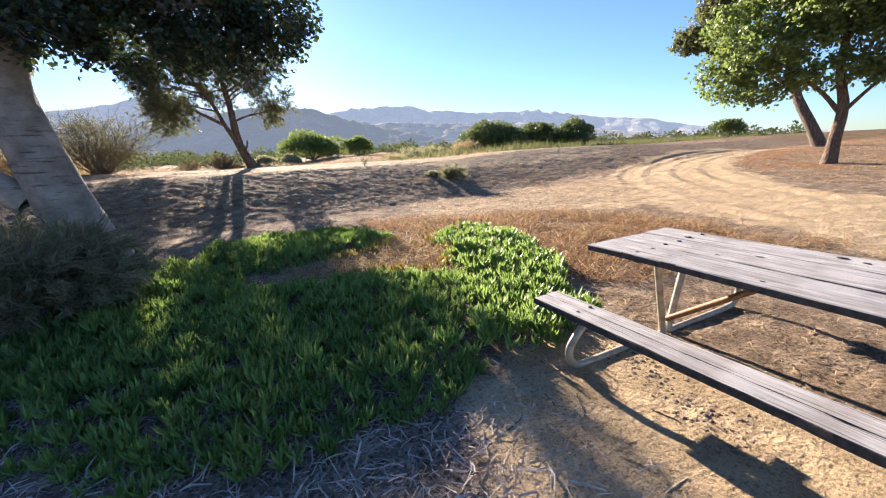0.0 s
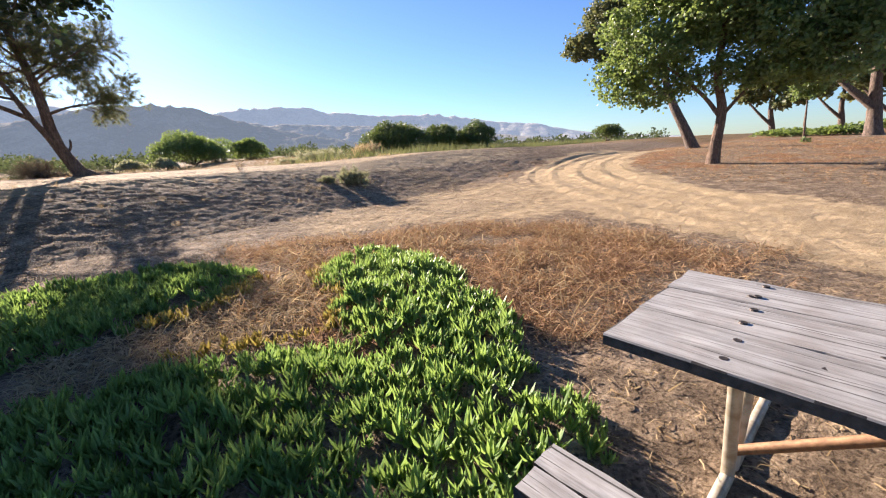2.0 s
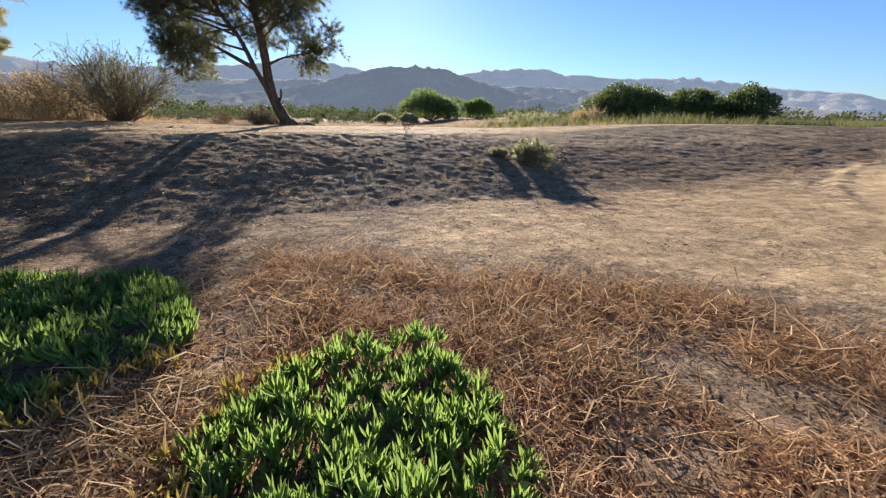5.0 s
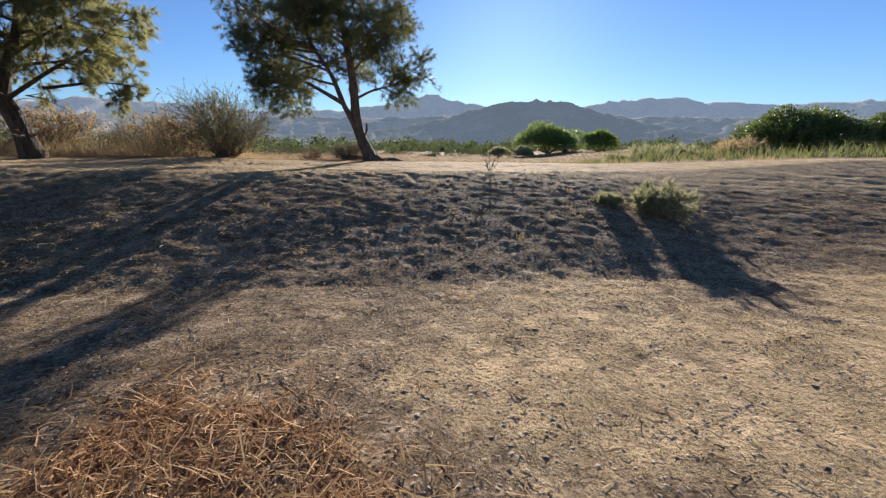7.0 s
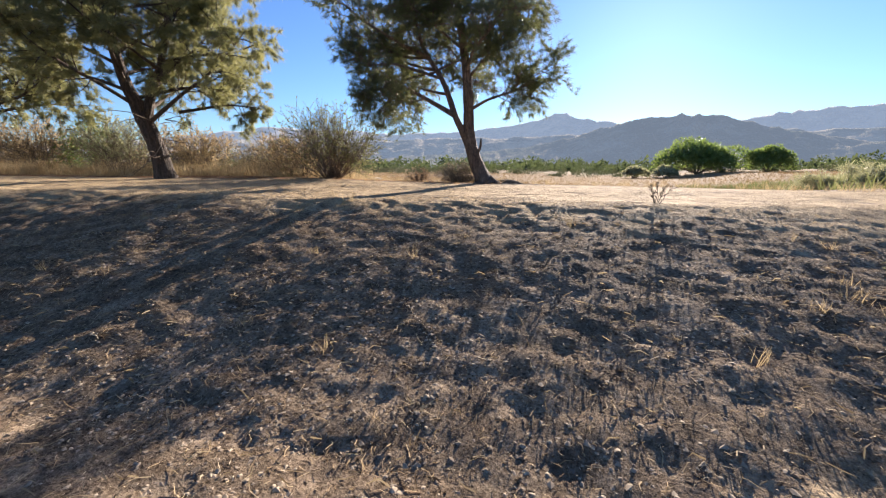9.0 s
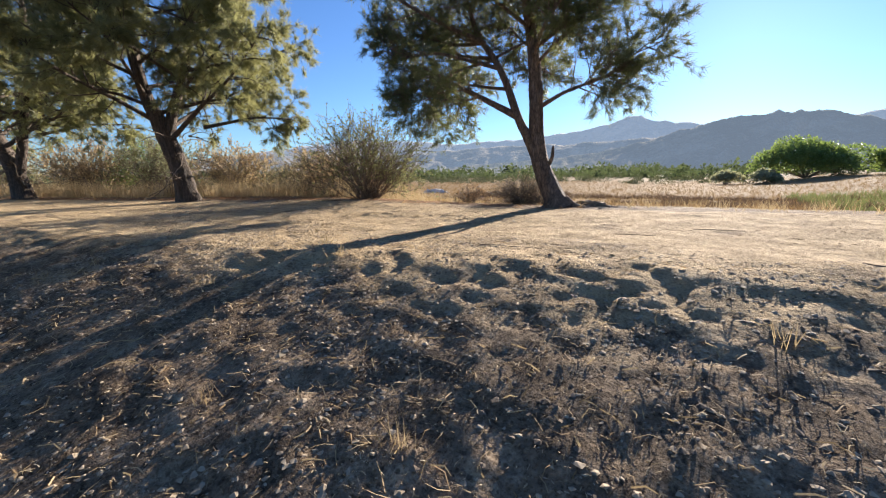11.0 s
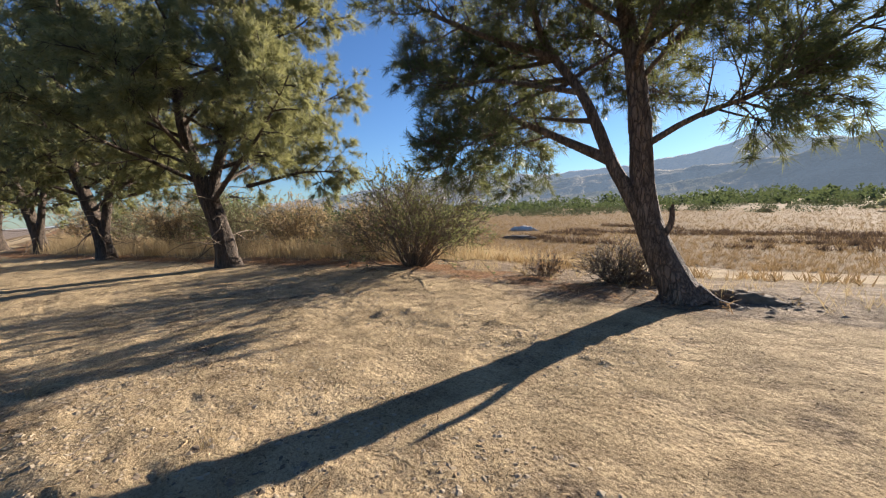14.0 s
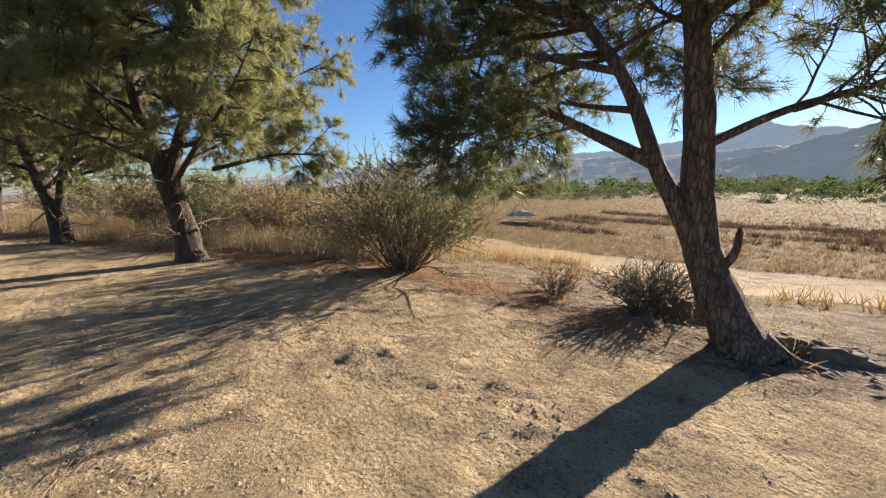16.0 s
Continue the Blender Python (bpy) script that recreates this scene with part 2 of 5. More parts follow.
def leaf_material(name, dark, light, through_light, share=0.4, rough=0.5):
    """Foliage: varied leaf by leaf, and letting some light through."""
    m, nt, b, out = material(name)
    geo = nt.nodes.new("ShaderNodeNewGeometry")
    patch = noise_at(nt, coords(nt), 1.3, 2)
    f = maths(nt, "ADD", maths(nt, "MULTIPLY", geo.outputs["Random Per Island"], 0.6), maths(nt, "MULTIPLY", patch, 0.5))
    col = ramp(nt, f, [(0.2, dark), (0.85, light)])
    nt.links.new(col, b.inputs["Base Color"])
    b.inputs["Roughness"].default_value = rough
    b.inputs["Specular IOR Level"].default_value = 0.08 if rough >= 0.7 else 0.4
    tr = nt.nodes.new("ShaderNodeBsdfTranslucent")
    nt.links.new(mix(nt, 0.6, col, through_light), tr.inputs["Color"])
    mx = nt.nodes.new("ShaderNodeMixShader")
    mx.inputs[0].default_value = share
    nt.links.new(b.outputs[0], mx.inputs[1])
    nt.links.new(tr.outputs[0], mx.inputs[2])
    nt.links.new(mx.outputs[0], out.inputs["Surface"])
    return m


def bark_material(name, dark, light, scale=9.0, deep=0.03, stretch=0.3):
    m, nt, b, out = material(name)
    v = coords(nt, (1, 1, stretch))
    n1 = noise_at(nt, v, scale, 8, 0.65)
    vo = node(nt, "ShaderNodeTexVoronoi", Scale=scale * 1.9)
    vo.feature = "DISTANCE_TO_EDGE"
    warpn = nt.nodes.new("ShaderNodeTexNoise")
    warpn.inputs["Scale"].default_value, warpn.inputs["Detail"].default_value = scale * 1.3, 5
    nt.links.new(v, warpn.inputs["Vector"])
    warp = mix(nt, 0.09, v, warpn.outputs["Color"])
    nt.links.new(warp, vo.inputs["Vector"])
    plates = ramp(nt, vo.outputs["Distance"], [(0.0, (0, 0, 0)), (0.16, (1, 1, 1))])
    col = ramp(nt, n1, [(0.3, dark), (0.72, light)])
    col = mix(nt, 1.0, col, mix(nt, 0.45, (1, 1, 1), plates), "MULTIPLY")
    nt.links.new(col, b.inputs["Base Color"])
    b.inputs["Roughness"].default_value = 0.92
    bump(nt, maths(nt, "ADD", plates, n1), 0.9, deep, b)
    return m


def ground_material():
    m, nt, b, out = material("dry_ground")
    v = coords(nt, world=True)
    at = {}
    for key in ("sand", "straw", "litter", "field"):
        a = nt.nodes.new("ShaderNodeAttribute")
        a.attribute_name = key
        at[key] = a.outputs["Fac"]
    big, mid, fine, grit = noise_at(nt, v, 0.6, 5), noise_at(nt, v, 4.5, 6, 0.65), noise_at(nt, v, 26, 5, 0.7), noise_at(nt, v, 150, 3, 0.7)
    fib = noise_at(nt, mix(nt, 0.25, coords(nt, (70, 9, 20), True), noise_at(nt, v, 3.0, 2)), 1.0, 5, 0.7)
    speck = node(nt, "ShaderNodeTexVoronoi", Scale=38.0)
    nt.links.new(v, speck.inputs["Vector"])
    earth = ramp(nt, maths(nt, "ADD", maths(nt, "MULTIPLY", mid, 0.55), maths(nt, "MULTIPLY", fine, 0.45)), [(0.34, (0.085, 0.06, 0.041)), (0.5, (0.26, 0.19, 0.128)), (0.64, (0.48, 0.365, 0.245))])
    streak = noise_at(nt, mix(nt, 0.3, coords(nt, (1.6, 16, 4), True), noise_at(nt, v, 1.2, 3)), 1.0, 5, 0.65)
    sandc = ramp(nt, maths(nt, "ADD", maths(nt, "ADD", maths(nt, "MULTIPLY", mid, 0.4), maths(nt, "MULTIPLY", streak, 0.2)), maths(nt, "MULTIPLY", grit, 0.4)), [(0.3, (0.36, 0.255, 0.145)), (0.7, (0.66, 0.50, 0.305))])
    strawc = ramp(nt, maths(nt, "ADD", maths(nt, "MULTIPLY", fib, 0.6), maths(nt, "MULTIPLY", fine, 0.4)), [(0.3, (0.09, 0.045, 0.025)), (0.5, (0.30, 0.16, 0.085)), (0.7, (0.50, 0.33, 0.18))])
    litc = ramp(nt, maths(nt, "ADD", maths(nt, "MULTIPLY", fib, 0.4), maths(nt, "MULTIPLY", speck.outputs["Color"], 0.5)), [(0.2, (0.14, 0.10, 0.078)), (0.55, (0.34, 0.265, 0.205)), (0.85, (0.56, 0.47, 0.38))])
    fieldc = ramp(nt, maths(nt, "ADD", maths(nt, "MULTIPLY", big, 0.5), maths(nt, "MULTIPLY", mid, 0.5)), [(0.35, (0.17, 0.108, 0.056)), (0.55, (0.27, 0.185, 0.098)), (0.7, (0.37, 0.27, 0.155))])

    def soft(a):
        s = maths(nt, "ADD", a, maths(nt, "MULTIPLY", maths(nt, "SUBTRACT", mid, 0.5), 0.9))
        s = maths(nt, "ADD", s, maths(nt, "MULTIPLY", maths(nt, "SUBTRACT", fine, 0.5), 0.5))
        return ramp(nt, s, [(0.3, (0, 0, 0)), (0.65, (1, 1, 1))])

    col = mix(nt, soft(at["field"]), earth, fieldc)
    col = mix(nt, soft(at["litter"]), col, litc)
    col = mix(nt, soft(at["straw"]), col, strawc)
    col = mix(nt, soft(at["sand"]), col, sandc)
    chips = node(nt, "ShaderNodeTexVoronoi", Scale=27.0)
    nt.links.new(mix(nt, 0.04, v, noise_at(nt, v, 9.0, 3)), chips.inputs["Vector"])
    chip = maths(nt, "MULTIPLY", ramp(nt, chips.outputs["Distance"], [(0.22, (1, 1, 1)), (0.42, (0, 0, 0))]), ramp(nt, chips.outputs["Color"], [(0.5, (0, 0, 0)), (0.62, (1, 1, 1))]))
    col = mix(nt, maths(nt, "MULTIPLY", chip, maths(nt, "SUBTRACT", 0.75, maths(nt, "MULTIPLY", at["sand"], 0.4))), col, (0.075, 0.052, 0.036))
    crumb = noise_at(nt, v, 62, 3, 0.75)
    col = mix(nt, 1.0, col, ramp(nt, crumb, [(0.32, (0.5, 0.47, 0.44)), (0.5, (1, 1, 1)), (0.7, (1.0, 1.0, 1.0))]), "MULTIPLY")
    nt.links.new(col, b.inputs["Base Color"])
    b.inputs["Roughness"].default_value = 0.95
    b.inputs["Specular IOR Level"].default_value = 0.06
    patchy = ramp(nt, noise_at(nt, v, 2.1, 4, 0.6), [(0.36, (0.25, 0.25, 0.25)), (0.62, (1, 1, 1))])
    u = bump(nt, mid, 0.5, 0.07, None)
    u = bump(nt, streak, 0.2, 0.02, None, u)
    u = bump(nt, maths(nt, "MULTIPLY", chips.outputs["Distance"], patchy), 0.5, 0.028, None, u)
    u = bump(nt, maths(nt, "MULTIPLY", fine, patchy), 0.8, 0.045, None, u)
    u = bump(nt, maths(nt, "MULTIPLY", crumb, patchy), 0.9, 0.03, None, u)
    bump(nt, maths(nt, "MULTIPLY", grit, patchy), 0.7, 0.01, b, u)
    return m


GROUND = ground_material()
PINE_BARK = bark_material("pine_bark", (0.075, 0.052, 0.04), (0.33, 0.235, 0.175), 13, 0.03, 0.28)


def smooth_bark(name):
    """Pale bark with dark cross marks and patches."""
    m, nt, b, out = material(name)
    n = noise_at(nt, coords(nt), 3.0, 6, 0.6)
    lines = noise_at(nt, mix(nt, 0.1, coords(nt, (2.5, 2.5, 24)), noise_at(nt, coords(nt), 2.0)), 1.0, 4, 0.65)
    col = ramp(nt, n, [(0.3, (0.13, 0.10, 0.08)), (0.5, (0.28, 0.23, 0.18)), (0.7, (0.42, 0.36, 0.30))])
    col = mix(nt, 1.0, col, ramp(nt, lines, [(0.3, (0.3, 0.26, 0.23)), (0.44, (1, 1, 1))]), "MULTIPLY")
    nt.links.new(col, b.inputs["Base Color"])
    b.inputs["Roughness"].default_value = 0.9
    bump(nt, maths(nt, "ADD", n, lines), 0.7, 0.03, b)
    return m


GREY_BARK = smooth_bark("pale_bark")
# Darker copy of the pine bark: shade of backlit trunks put into the colour.
ROW_BARK = bark_material("backlit_pine_bark", (0.04, 0.029, 0.022), (0.19, 0.135, 0.10), 13, 0.03, 0.28)
DARK_WEEDS = leaf_material("dark_weeds", (0.06, 0.038, 0.026), (0.2, 0.13, 0.085), (0.15, 0.1, 0.06), 0.2, 0.8)
BROWN_BARK = bark_material("brown_bark", (0.09, 0.055, 0.035), (0.28, 0.18, 0.12), 10, 0.02)
TWIG = bark_material("dry_twig", (0.10, 0.07, 0.05), (0.30, 0.23, 0.17), 20, 0.004)
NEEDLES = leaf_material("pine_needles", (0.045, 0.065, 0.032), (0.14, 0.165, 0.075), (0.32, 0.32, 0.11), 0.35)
# Paler copy of the needles: sunlight on the row pines put into the colour.
NEEDLES_SUNLIT = leaf_material("sunlit_needles", (0.09, 0.105, 0.05), (0.275, 0.275, 0.125), (0.44, 0.415, 0.165), 0.47)
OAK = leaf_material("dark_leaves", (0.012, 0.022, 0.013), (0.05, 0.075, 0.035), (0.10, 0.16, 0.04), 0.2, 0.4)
POPLAR = leaf_material("broad_leaves", (0.05, 0.09, 0.027), (0.17, 0.235, 0.08), (0.36, 0.46, 0.11), 0.4, 0.4)
SUCCULENT = leaf_material("ice_plant_leaf", (0.085, 0.155, 0.05), (0.23, 0.36, 0.095), (0.42, 0.58, 0.12), 0.42, 0.45)
SUCCULENT_OLD = leaf_material("ice_plant_yellowed", (0.25, 0.17, 0.03), (0.42, 0.33, 0.08), (0.5, 0.4, 0.1), 0.3, 0.45)
OLIVE = leaf_material("olive_leaves", (0.04, 0.065, 0.022), (0.13, 0.17, 0.05), (0.25, 0.32, 0.07), 0.28)
FIELD_GRASS = leaf_material("field_grass", (0.15, 0.092, 0.044), (0.37, 0.25, 0.125), (0.36, 0.235, 0.11), 0.32, 0.8)
BUSH_GREEN = leaf_material("bush_leaves", (0.05, 0.09, 0.025), (0.16, 0.22, 0.06), (0.35, 0.45, 0.10), 0.4)
SAGE = leaf_material("sage_leaves", (0.15, 0.155, 0.085), (0.36, 0.35, 0.20), (0.5, 0.48, 0.25), 0.42)
DRY = leaf_material("dry_grass", (0.26, 0.17, 0.09), (0.55, 0.42, 0.25), (0.55, 0.42, 0.22), 0.4, 0.7)
RED_STRAW = leaf_material("red_straw", (0.10, 0.042, 0.02), (0.60, 0.40, 0.23), (0.55, 0.34, 0.16), 0.35, 0.7)
FEATHER = leaf_material("grey_brush", (0.12, 0.12, 0.075), (0.28, 0.27, 0.17), (0.28, 0.28, 0.15), 0.3, 0.7)
VALLEY_SCRUB = leaf_material("valley_scrub_leaves", (0.05, 0.058, 0.035), (0.13, 0.135, 0.075), (0.18, 0.19, 0.08), 0.2, 0.8)
BRUSH = leaf_material("dry_brush", (0.2, 0.155, 0.09), (0.52, 0.43, 0.27), (0.5, 0.4, 0.22), 0.35, 0.8)
OLIVE_BRUSH = leaf_material("olive_brush", (0.09, 0.095, 0.045), (0.26, 0.25, 0.12), (0.36, 0.36, 0.15), 0.38, 0.7)
LOW_SCRUB = leaf_material("scrub_leaves", (0.06, 0.075, 0.035), (0.16, 0.17, 0.08), (0.28, 0.3, 0.1), 0.35, 0.7)
WOODS = leaf_material("far_leaves", (0.03, 0.045, 0.025), (0.08, 0.105, 0.05), (0.18, 0.22, 0.08), 0.3, 0.7)

# ---- ground: one sheet to the horizon ----
def spaced(stops):
    """Coordinates with a step that changes from stretch to stretch: (from, to, step)."""
    out = []
    for a, b, n in stops:
        out.append(np.linspace(a, b, n, endpoint=False))
    return np.concatenate(out)


def widen(start, step, grow, end):
    out = []
    while start < end:
        out.append(start)
        start += step
        step *= grow
    return np.array(out + [end])


gx = np.concatenate([-widen(4.0, 0.1, 1.1, 3500)[::-1], spaced([(-3.99, 8.0, 220), (8.0, 18.0, 90)]), widen(18.0, 0.12, 1.1, 3500)])
gy = np.concatenate([-widen(1.0, 0.1, 1.1, 3500)[::-1], spaced([(-0.98, 9.0, 150), (9.0, 15.0, 150), (15.0, 19.6, 70), (19.6, 36, 100)]), widen(36.0, 0.2, 1.1, 3500)])
GX, GY = np.meshgrid(gx, gy)
GZ = land(GX, GY) + relief(GX, GY)
sandm, strawm, litterm, offm, _n = masks(GX, GY)
nx, ny = len(gx), len(gy)
ii, jj = np.meshgrid(np.arange(ny - 1), np.arange(nx - 1), indexing="ij")
quads = np.stack([ii * nx + jj, ii * nx + jj + 1, (ii + 1) * nx + jj + 1, (ii + 1) * nx + jj], -1).reshape(-1, 4)
gme = mesh_of("ground", np.stack([GX, GY, GZ], -1).reshape(-1, 3), quads, GROUND, True)
fieldm = np.clip(sstep(20, 23, GY - 0.18 * np.clip(GX, 0, 30)) + sstep(34, 48, GX) + sstep(-22, -34, GX), 0, 1)
for key, values in (("sand", sandm), ("straw", strawm), ("litter", litterm), ("field", fieldm)):
    layer = gme.attributes.new(key, "FLOAT", "POINT")
    layer.data.foreach_set("value", values.astype(np.float32).ravel())
ground = tagged(new("ground", gme), "dry sandy earth with straw, ruts and a low bank", "ground", kind="structure")


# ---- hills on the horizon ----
def hill_material(name, grass, scrub, share, haze_glow):
    """Scrub and dry grass on far slopes of this backdrop; a faint blue emission stands in for distance haze."""
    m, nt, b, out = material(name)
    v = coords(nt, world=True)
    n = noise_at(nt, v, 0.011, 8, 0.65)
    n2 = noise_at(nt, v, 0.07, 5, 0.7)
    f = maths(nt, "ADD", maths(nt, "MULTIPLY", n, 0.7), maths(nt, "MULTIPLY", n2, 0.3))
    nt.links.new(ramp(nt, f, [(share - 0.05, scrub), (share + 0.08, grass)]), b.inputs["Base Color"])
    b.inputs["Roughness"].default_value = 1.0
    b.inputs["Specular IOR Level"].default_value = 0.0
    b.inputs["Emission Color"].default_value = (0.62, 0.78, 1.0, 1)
    b.inputs["Emission Strength"].default_value = haze_glow
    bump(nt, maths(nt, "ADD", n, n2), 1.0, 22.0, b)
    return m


# Last value: painted haze as emission, stronger the farther the range.
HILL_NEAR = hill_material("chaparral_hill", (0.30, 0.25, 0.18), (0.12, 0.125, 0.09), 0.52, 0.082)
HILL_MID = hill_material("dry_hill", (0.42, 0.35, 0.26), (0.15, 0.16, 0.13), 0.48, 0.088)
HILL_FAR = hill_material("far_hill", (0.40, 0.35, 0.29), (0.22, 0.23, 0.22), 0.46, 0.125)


def ridge(name, dist, deep, knots, mat, seed, label):
    """A range of hills: its skyline is (yaw, height) in degrees, softened, with gullies down the slope."""
    yaws = np.linspace(knots[0][0], knots[-1][0], 320)
    line = np.interp(-yaws, [-k[0] for k in knots], [k[1] for k in knots])
    soft = np.exp(-np.linspace(-2, 2, 11) ** 2)
    line = np.convolve(np.pad(line, 5, mode="edge"), soft / soft.sum(), mode="valid")
    line = np.maximum(line + 0.2 * fbm(yaws * 0.3, yaws * 0, seed + 3, 5), 0)
    ra = np.linspace(0, 1, 26)
    Y, R = np.meshgrid(np.radians(yaws), ra)
    deg, top = np.degrees(Y), np.repeat(line[None], len(ra), 0)
    shape = R ** 0.75
    gully = np.abs(fbm(deg * 0.55 + R * 1.2, R * 3.0, seed, 4))
    high = np.tan(np.radians(top)) * dist * (1 + deep * R) * shape * (1 - 2.4 * gully * (1 - R * 0.9))
    rr = dist * (1 + deep * R)
    v = np.stack([-np.sin(Y) * rr, np.cos(Y) * rr, high - 3.0], -1)
    back = np.stack([-np.sin(Y[0]) * dist * (1 + deep * 1.6), np.cos(Y[0]) * dist * (1 + deep * 1.6), np.full(len(yaws), -4.0)], -1)
    v = np.concatenate([v.reshape(-1, 3), back])
    n, k = len(yaws), len(ra) + 1
    i, j = np.meshgrid(np.arange(k - 1), np.arange(n - 1), indexing="ij")
    q = np.stack([i * n + j, (i + 1) * n + j, (i + 1) * n + j + 1, i * n + j + 1], -1).reshape(-1, 4)
    return tagged(new(name, mesh_of(name, v, q, mat, True)), label, "hills", kind="structure")


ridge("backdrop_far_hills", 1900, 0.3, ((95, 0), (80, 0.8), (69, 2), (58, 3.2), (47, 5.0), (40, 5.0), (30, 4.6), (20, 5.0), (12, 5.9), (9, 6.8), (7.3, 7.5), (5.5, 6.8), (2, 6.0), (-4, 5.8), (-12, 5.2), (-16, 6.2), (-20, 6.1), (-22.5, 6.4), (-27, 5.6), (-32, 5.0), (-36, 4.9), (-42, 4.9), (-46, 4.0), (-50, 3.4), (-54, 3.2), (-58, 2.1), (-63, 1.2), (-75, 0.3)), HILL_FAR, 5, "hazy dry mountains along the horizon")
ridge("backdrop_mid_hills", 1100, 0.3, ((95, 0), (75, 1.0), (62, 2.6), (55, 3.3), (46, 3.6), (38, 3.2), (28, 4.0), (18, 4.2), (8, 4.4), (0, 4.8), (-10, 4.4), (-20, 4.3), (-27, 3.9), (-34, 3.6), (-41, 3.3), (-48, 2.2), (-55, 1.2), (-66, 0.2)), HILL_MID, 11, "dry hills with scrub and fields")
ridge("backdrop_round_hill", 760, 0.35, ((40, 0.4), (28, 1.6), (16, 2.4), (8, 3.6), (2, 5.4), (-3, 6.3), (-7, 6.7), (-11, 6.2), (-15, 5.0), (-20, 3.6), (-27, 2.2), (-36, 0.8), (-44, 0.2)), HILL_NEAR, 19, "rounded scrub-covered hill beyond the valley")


# ---- plants ----
def perp(d, rng):
    r = unit(rng.normal(size=3))
    return unit(np.cross(d, r))


def tufts(at, way, rng, needles=12, length=0.15, width=0.012, spread=0.75):
    """Needle tufts: thin blades fanning out from each place."""
    at, way = np.repeat(np.asarray(at), needles, 0), np.repeat(unit(way), needles, 0)
    n = len(at)
    d = unit(way + rng.normal(size=(n, 3)) * spread)
    L = length * rng.uniform(0.6, 1.15, n)[:, None]
    s = unit(np.cross(d, rng.normal(size=(n, 3)))) * width * 0.5
    base = at + rng.normal(size=(n, 3)) * length * 0.12
    droop = np.array([0, 0, -1.0]) * L * 0.18
    v = np.stack([base - s, base + s, base + d * L + droop], 1).reshape(-1, 3)
    return v, np.arange(3 * n).reshape(-1, 3)


def leaves(at, rng, size=0.07, droop=0.4, out=None):
    """Broad leaves: folded diamonds, four corners each."""
    at = np.asarray(at)
    n = len(at)
    d = rng.normal(size=(n, 3)) * [1, 1, 0.7] - [0, 0, droop]
    if out is not None:
        d = d + out
    d = unit(d)
    s = unit(np.cross(d, rng.normal(size=(n, 3))))
    up = np.cross(d, s)
    L = size * rng.uniform(0.6, 1.2, n)[:, None]
    v = np.stack([at, at + d * L * 0.45 + s * L * 0.36 + up * L * 0.08, at + d * L, at + d * L * 0.45 - s * L * 0.36 + up * L * 0.08], 1).reshape(-1, 3)
    return v, np.arange(4 * n).reshape(-1, 4)


def branch_line(start, way, length, rng, bend=0.25, lift=0.1, n=5):
    pts, d = [np.array(start, float)], unit(way)
    for _ in range(n - 1):
        d = unit(d + rng.normal(size=3) * bend * 0.6 + np.array([0, 0, lift * 0.5]))
        pts.append(pts[-1] + d * length / (n - 1))
    return np.array(pts)


def along(line, s):
    x = s * (len(line) - 1)
    i = min(int(x), len(line) - 2)
    return line[i] + (line[i + 1] - line[i]) * (x - i), unit(line[i + 1] - line[i])


def clothe(limbs, rng, wood, second=9, second_len=1.0, twigs=6, twig_len=0.45, first=0.35, lift=0.12, flat=0.6, per_twig=3, sides=5):
    """Side branches and twigs on limbs; gives the places and ways of the leaf tufts."""
    at, way = [], []
    for line, r in limbs:
        span = np.linalg.norm(line[-1] - line[0])
        for k in range(second):
            s = first + (1 - first) * (k + rng.uniform(0, 1)) / second
            p, d = along(line, min(s, 0.999))
            side = perp(d, rng) * [1, 1, flat]
            l2 = second_len * rng.uniform(0.6, 1.2) * (1.15 - 0.5 * s)
            b = branch_line(p, d * 0.7 + side, l2, rng, 0.3, lift)
            wood.add(*tube(b, np.linspace(max(0.008, r * 0.28), 0.005, len(b)), 4))
            for j in range(twigs):
                q, e = along(b, rng.uniform(0.25, 1.0))
                tw = branch_line(q, e * 0.8 + perp(e, rng), twig_len * rng.uniform(0.5, 1.1), rng, 0.3, lift, 3)
                wood.add(*tube(tw, [0.006, 0.0045, 0.003], 3))
                for i in range(per_twig):
                    g, h = along(tw, rng.uniform(0.3, 1.0))
                    at.append(g)
                    way.append(h)
        tip, d = along(line, 0.999)
        at.append(tip)
        way.append(d)
    return np.array(at), np.array(way)


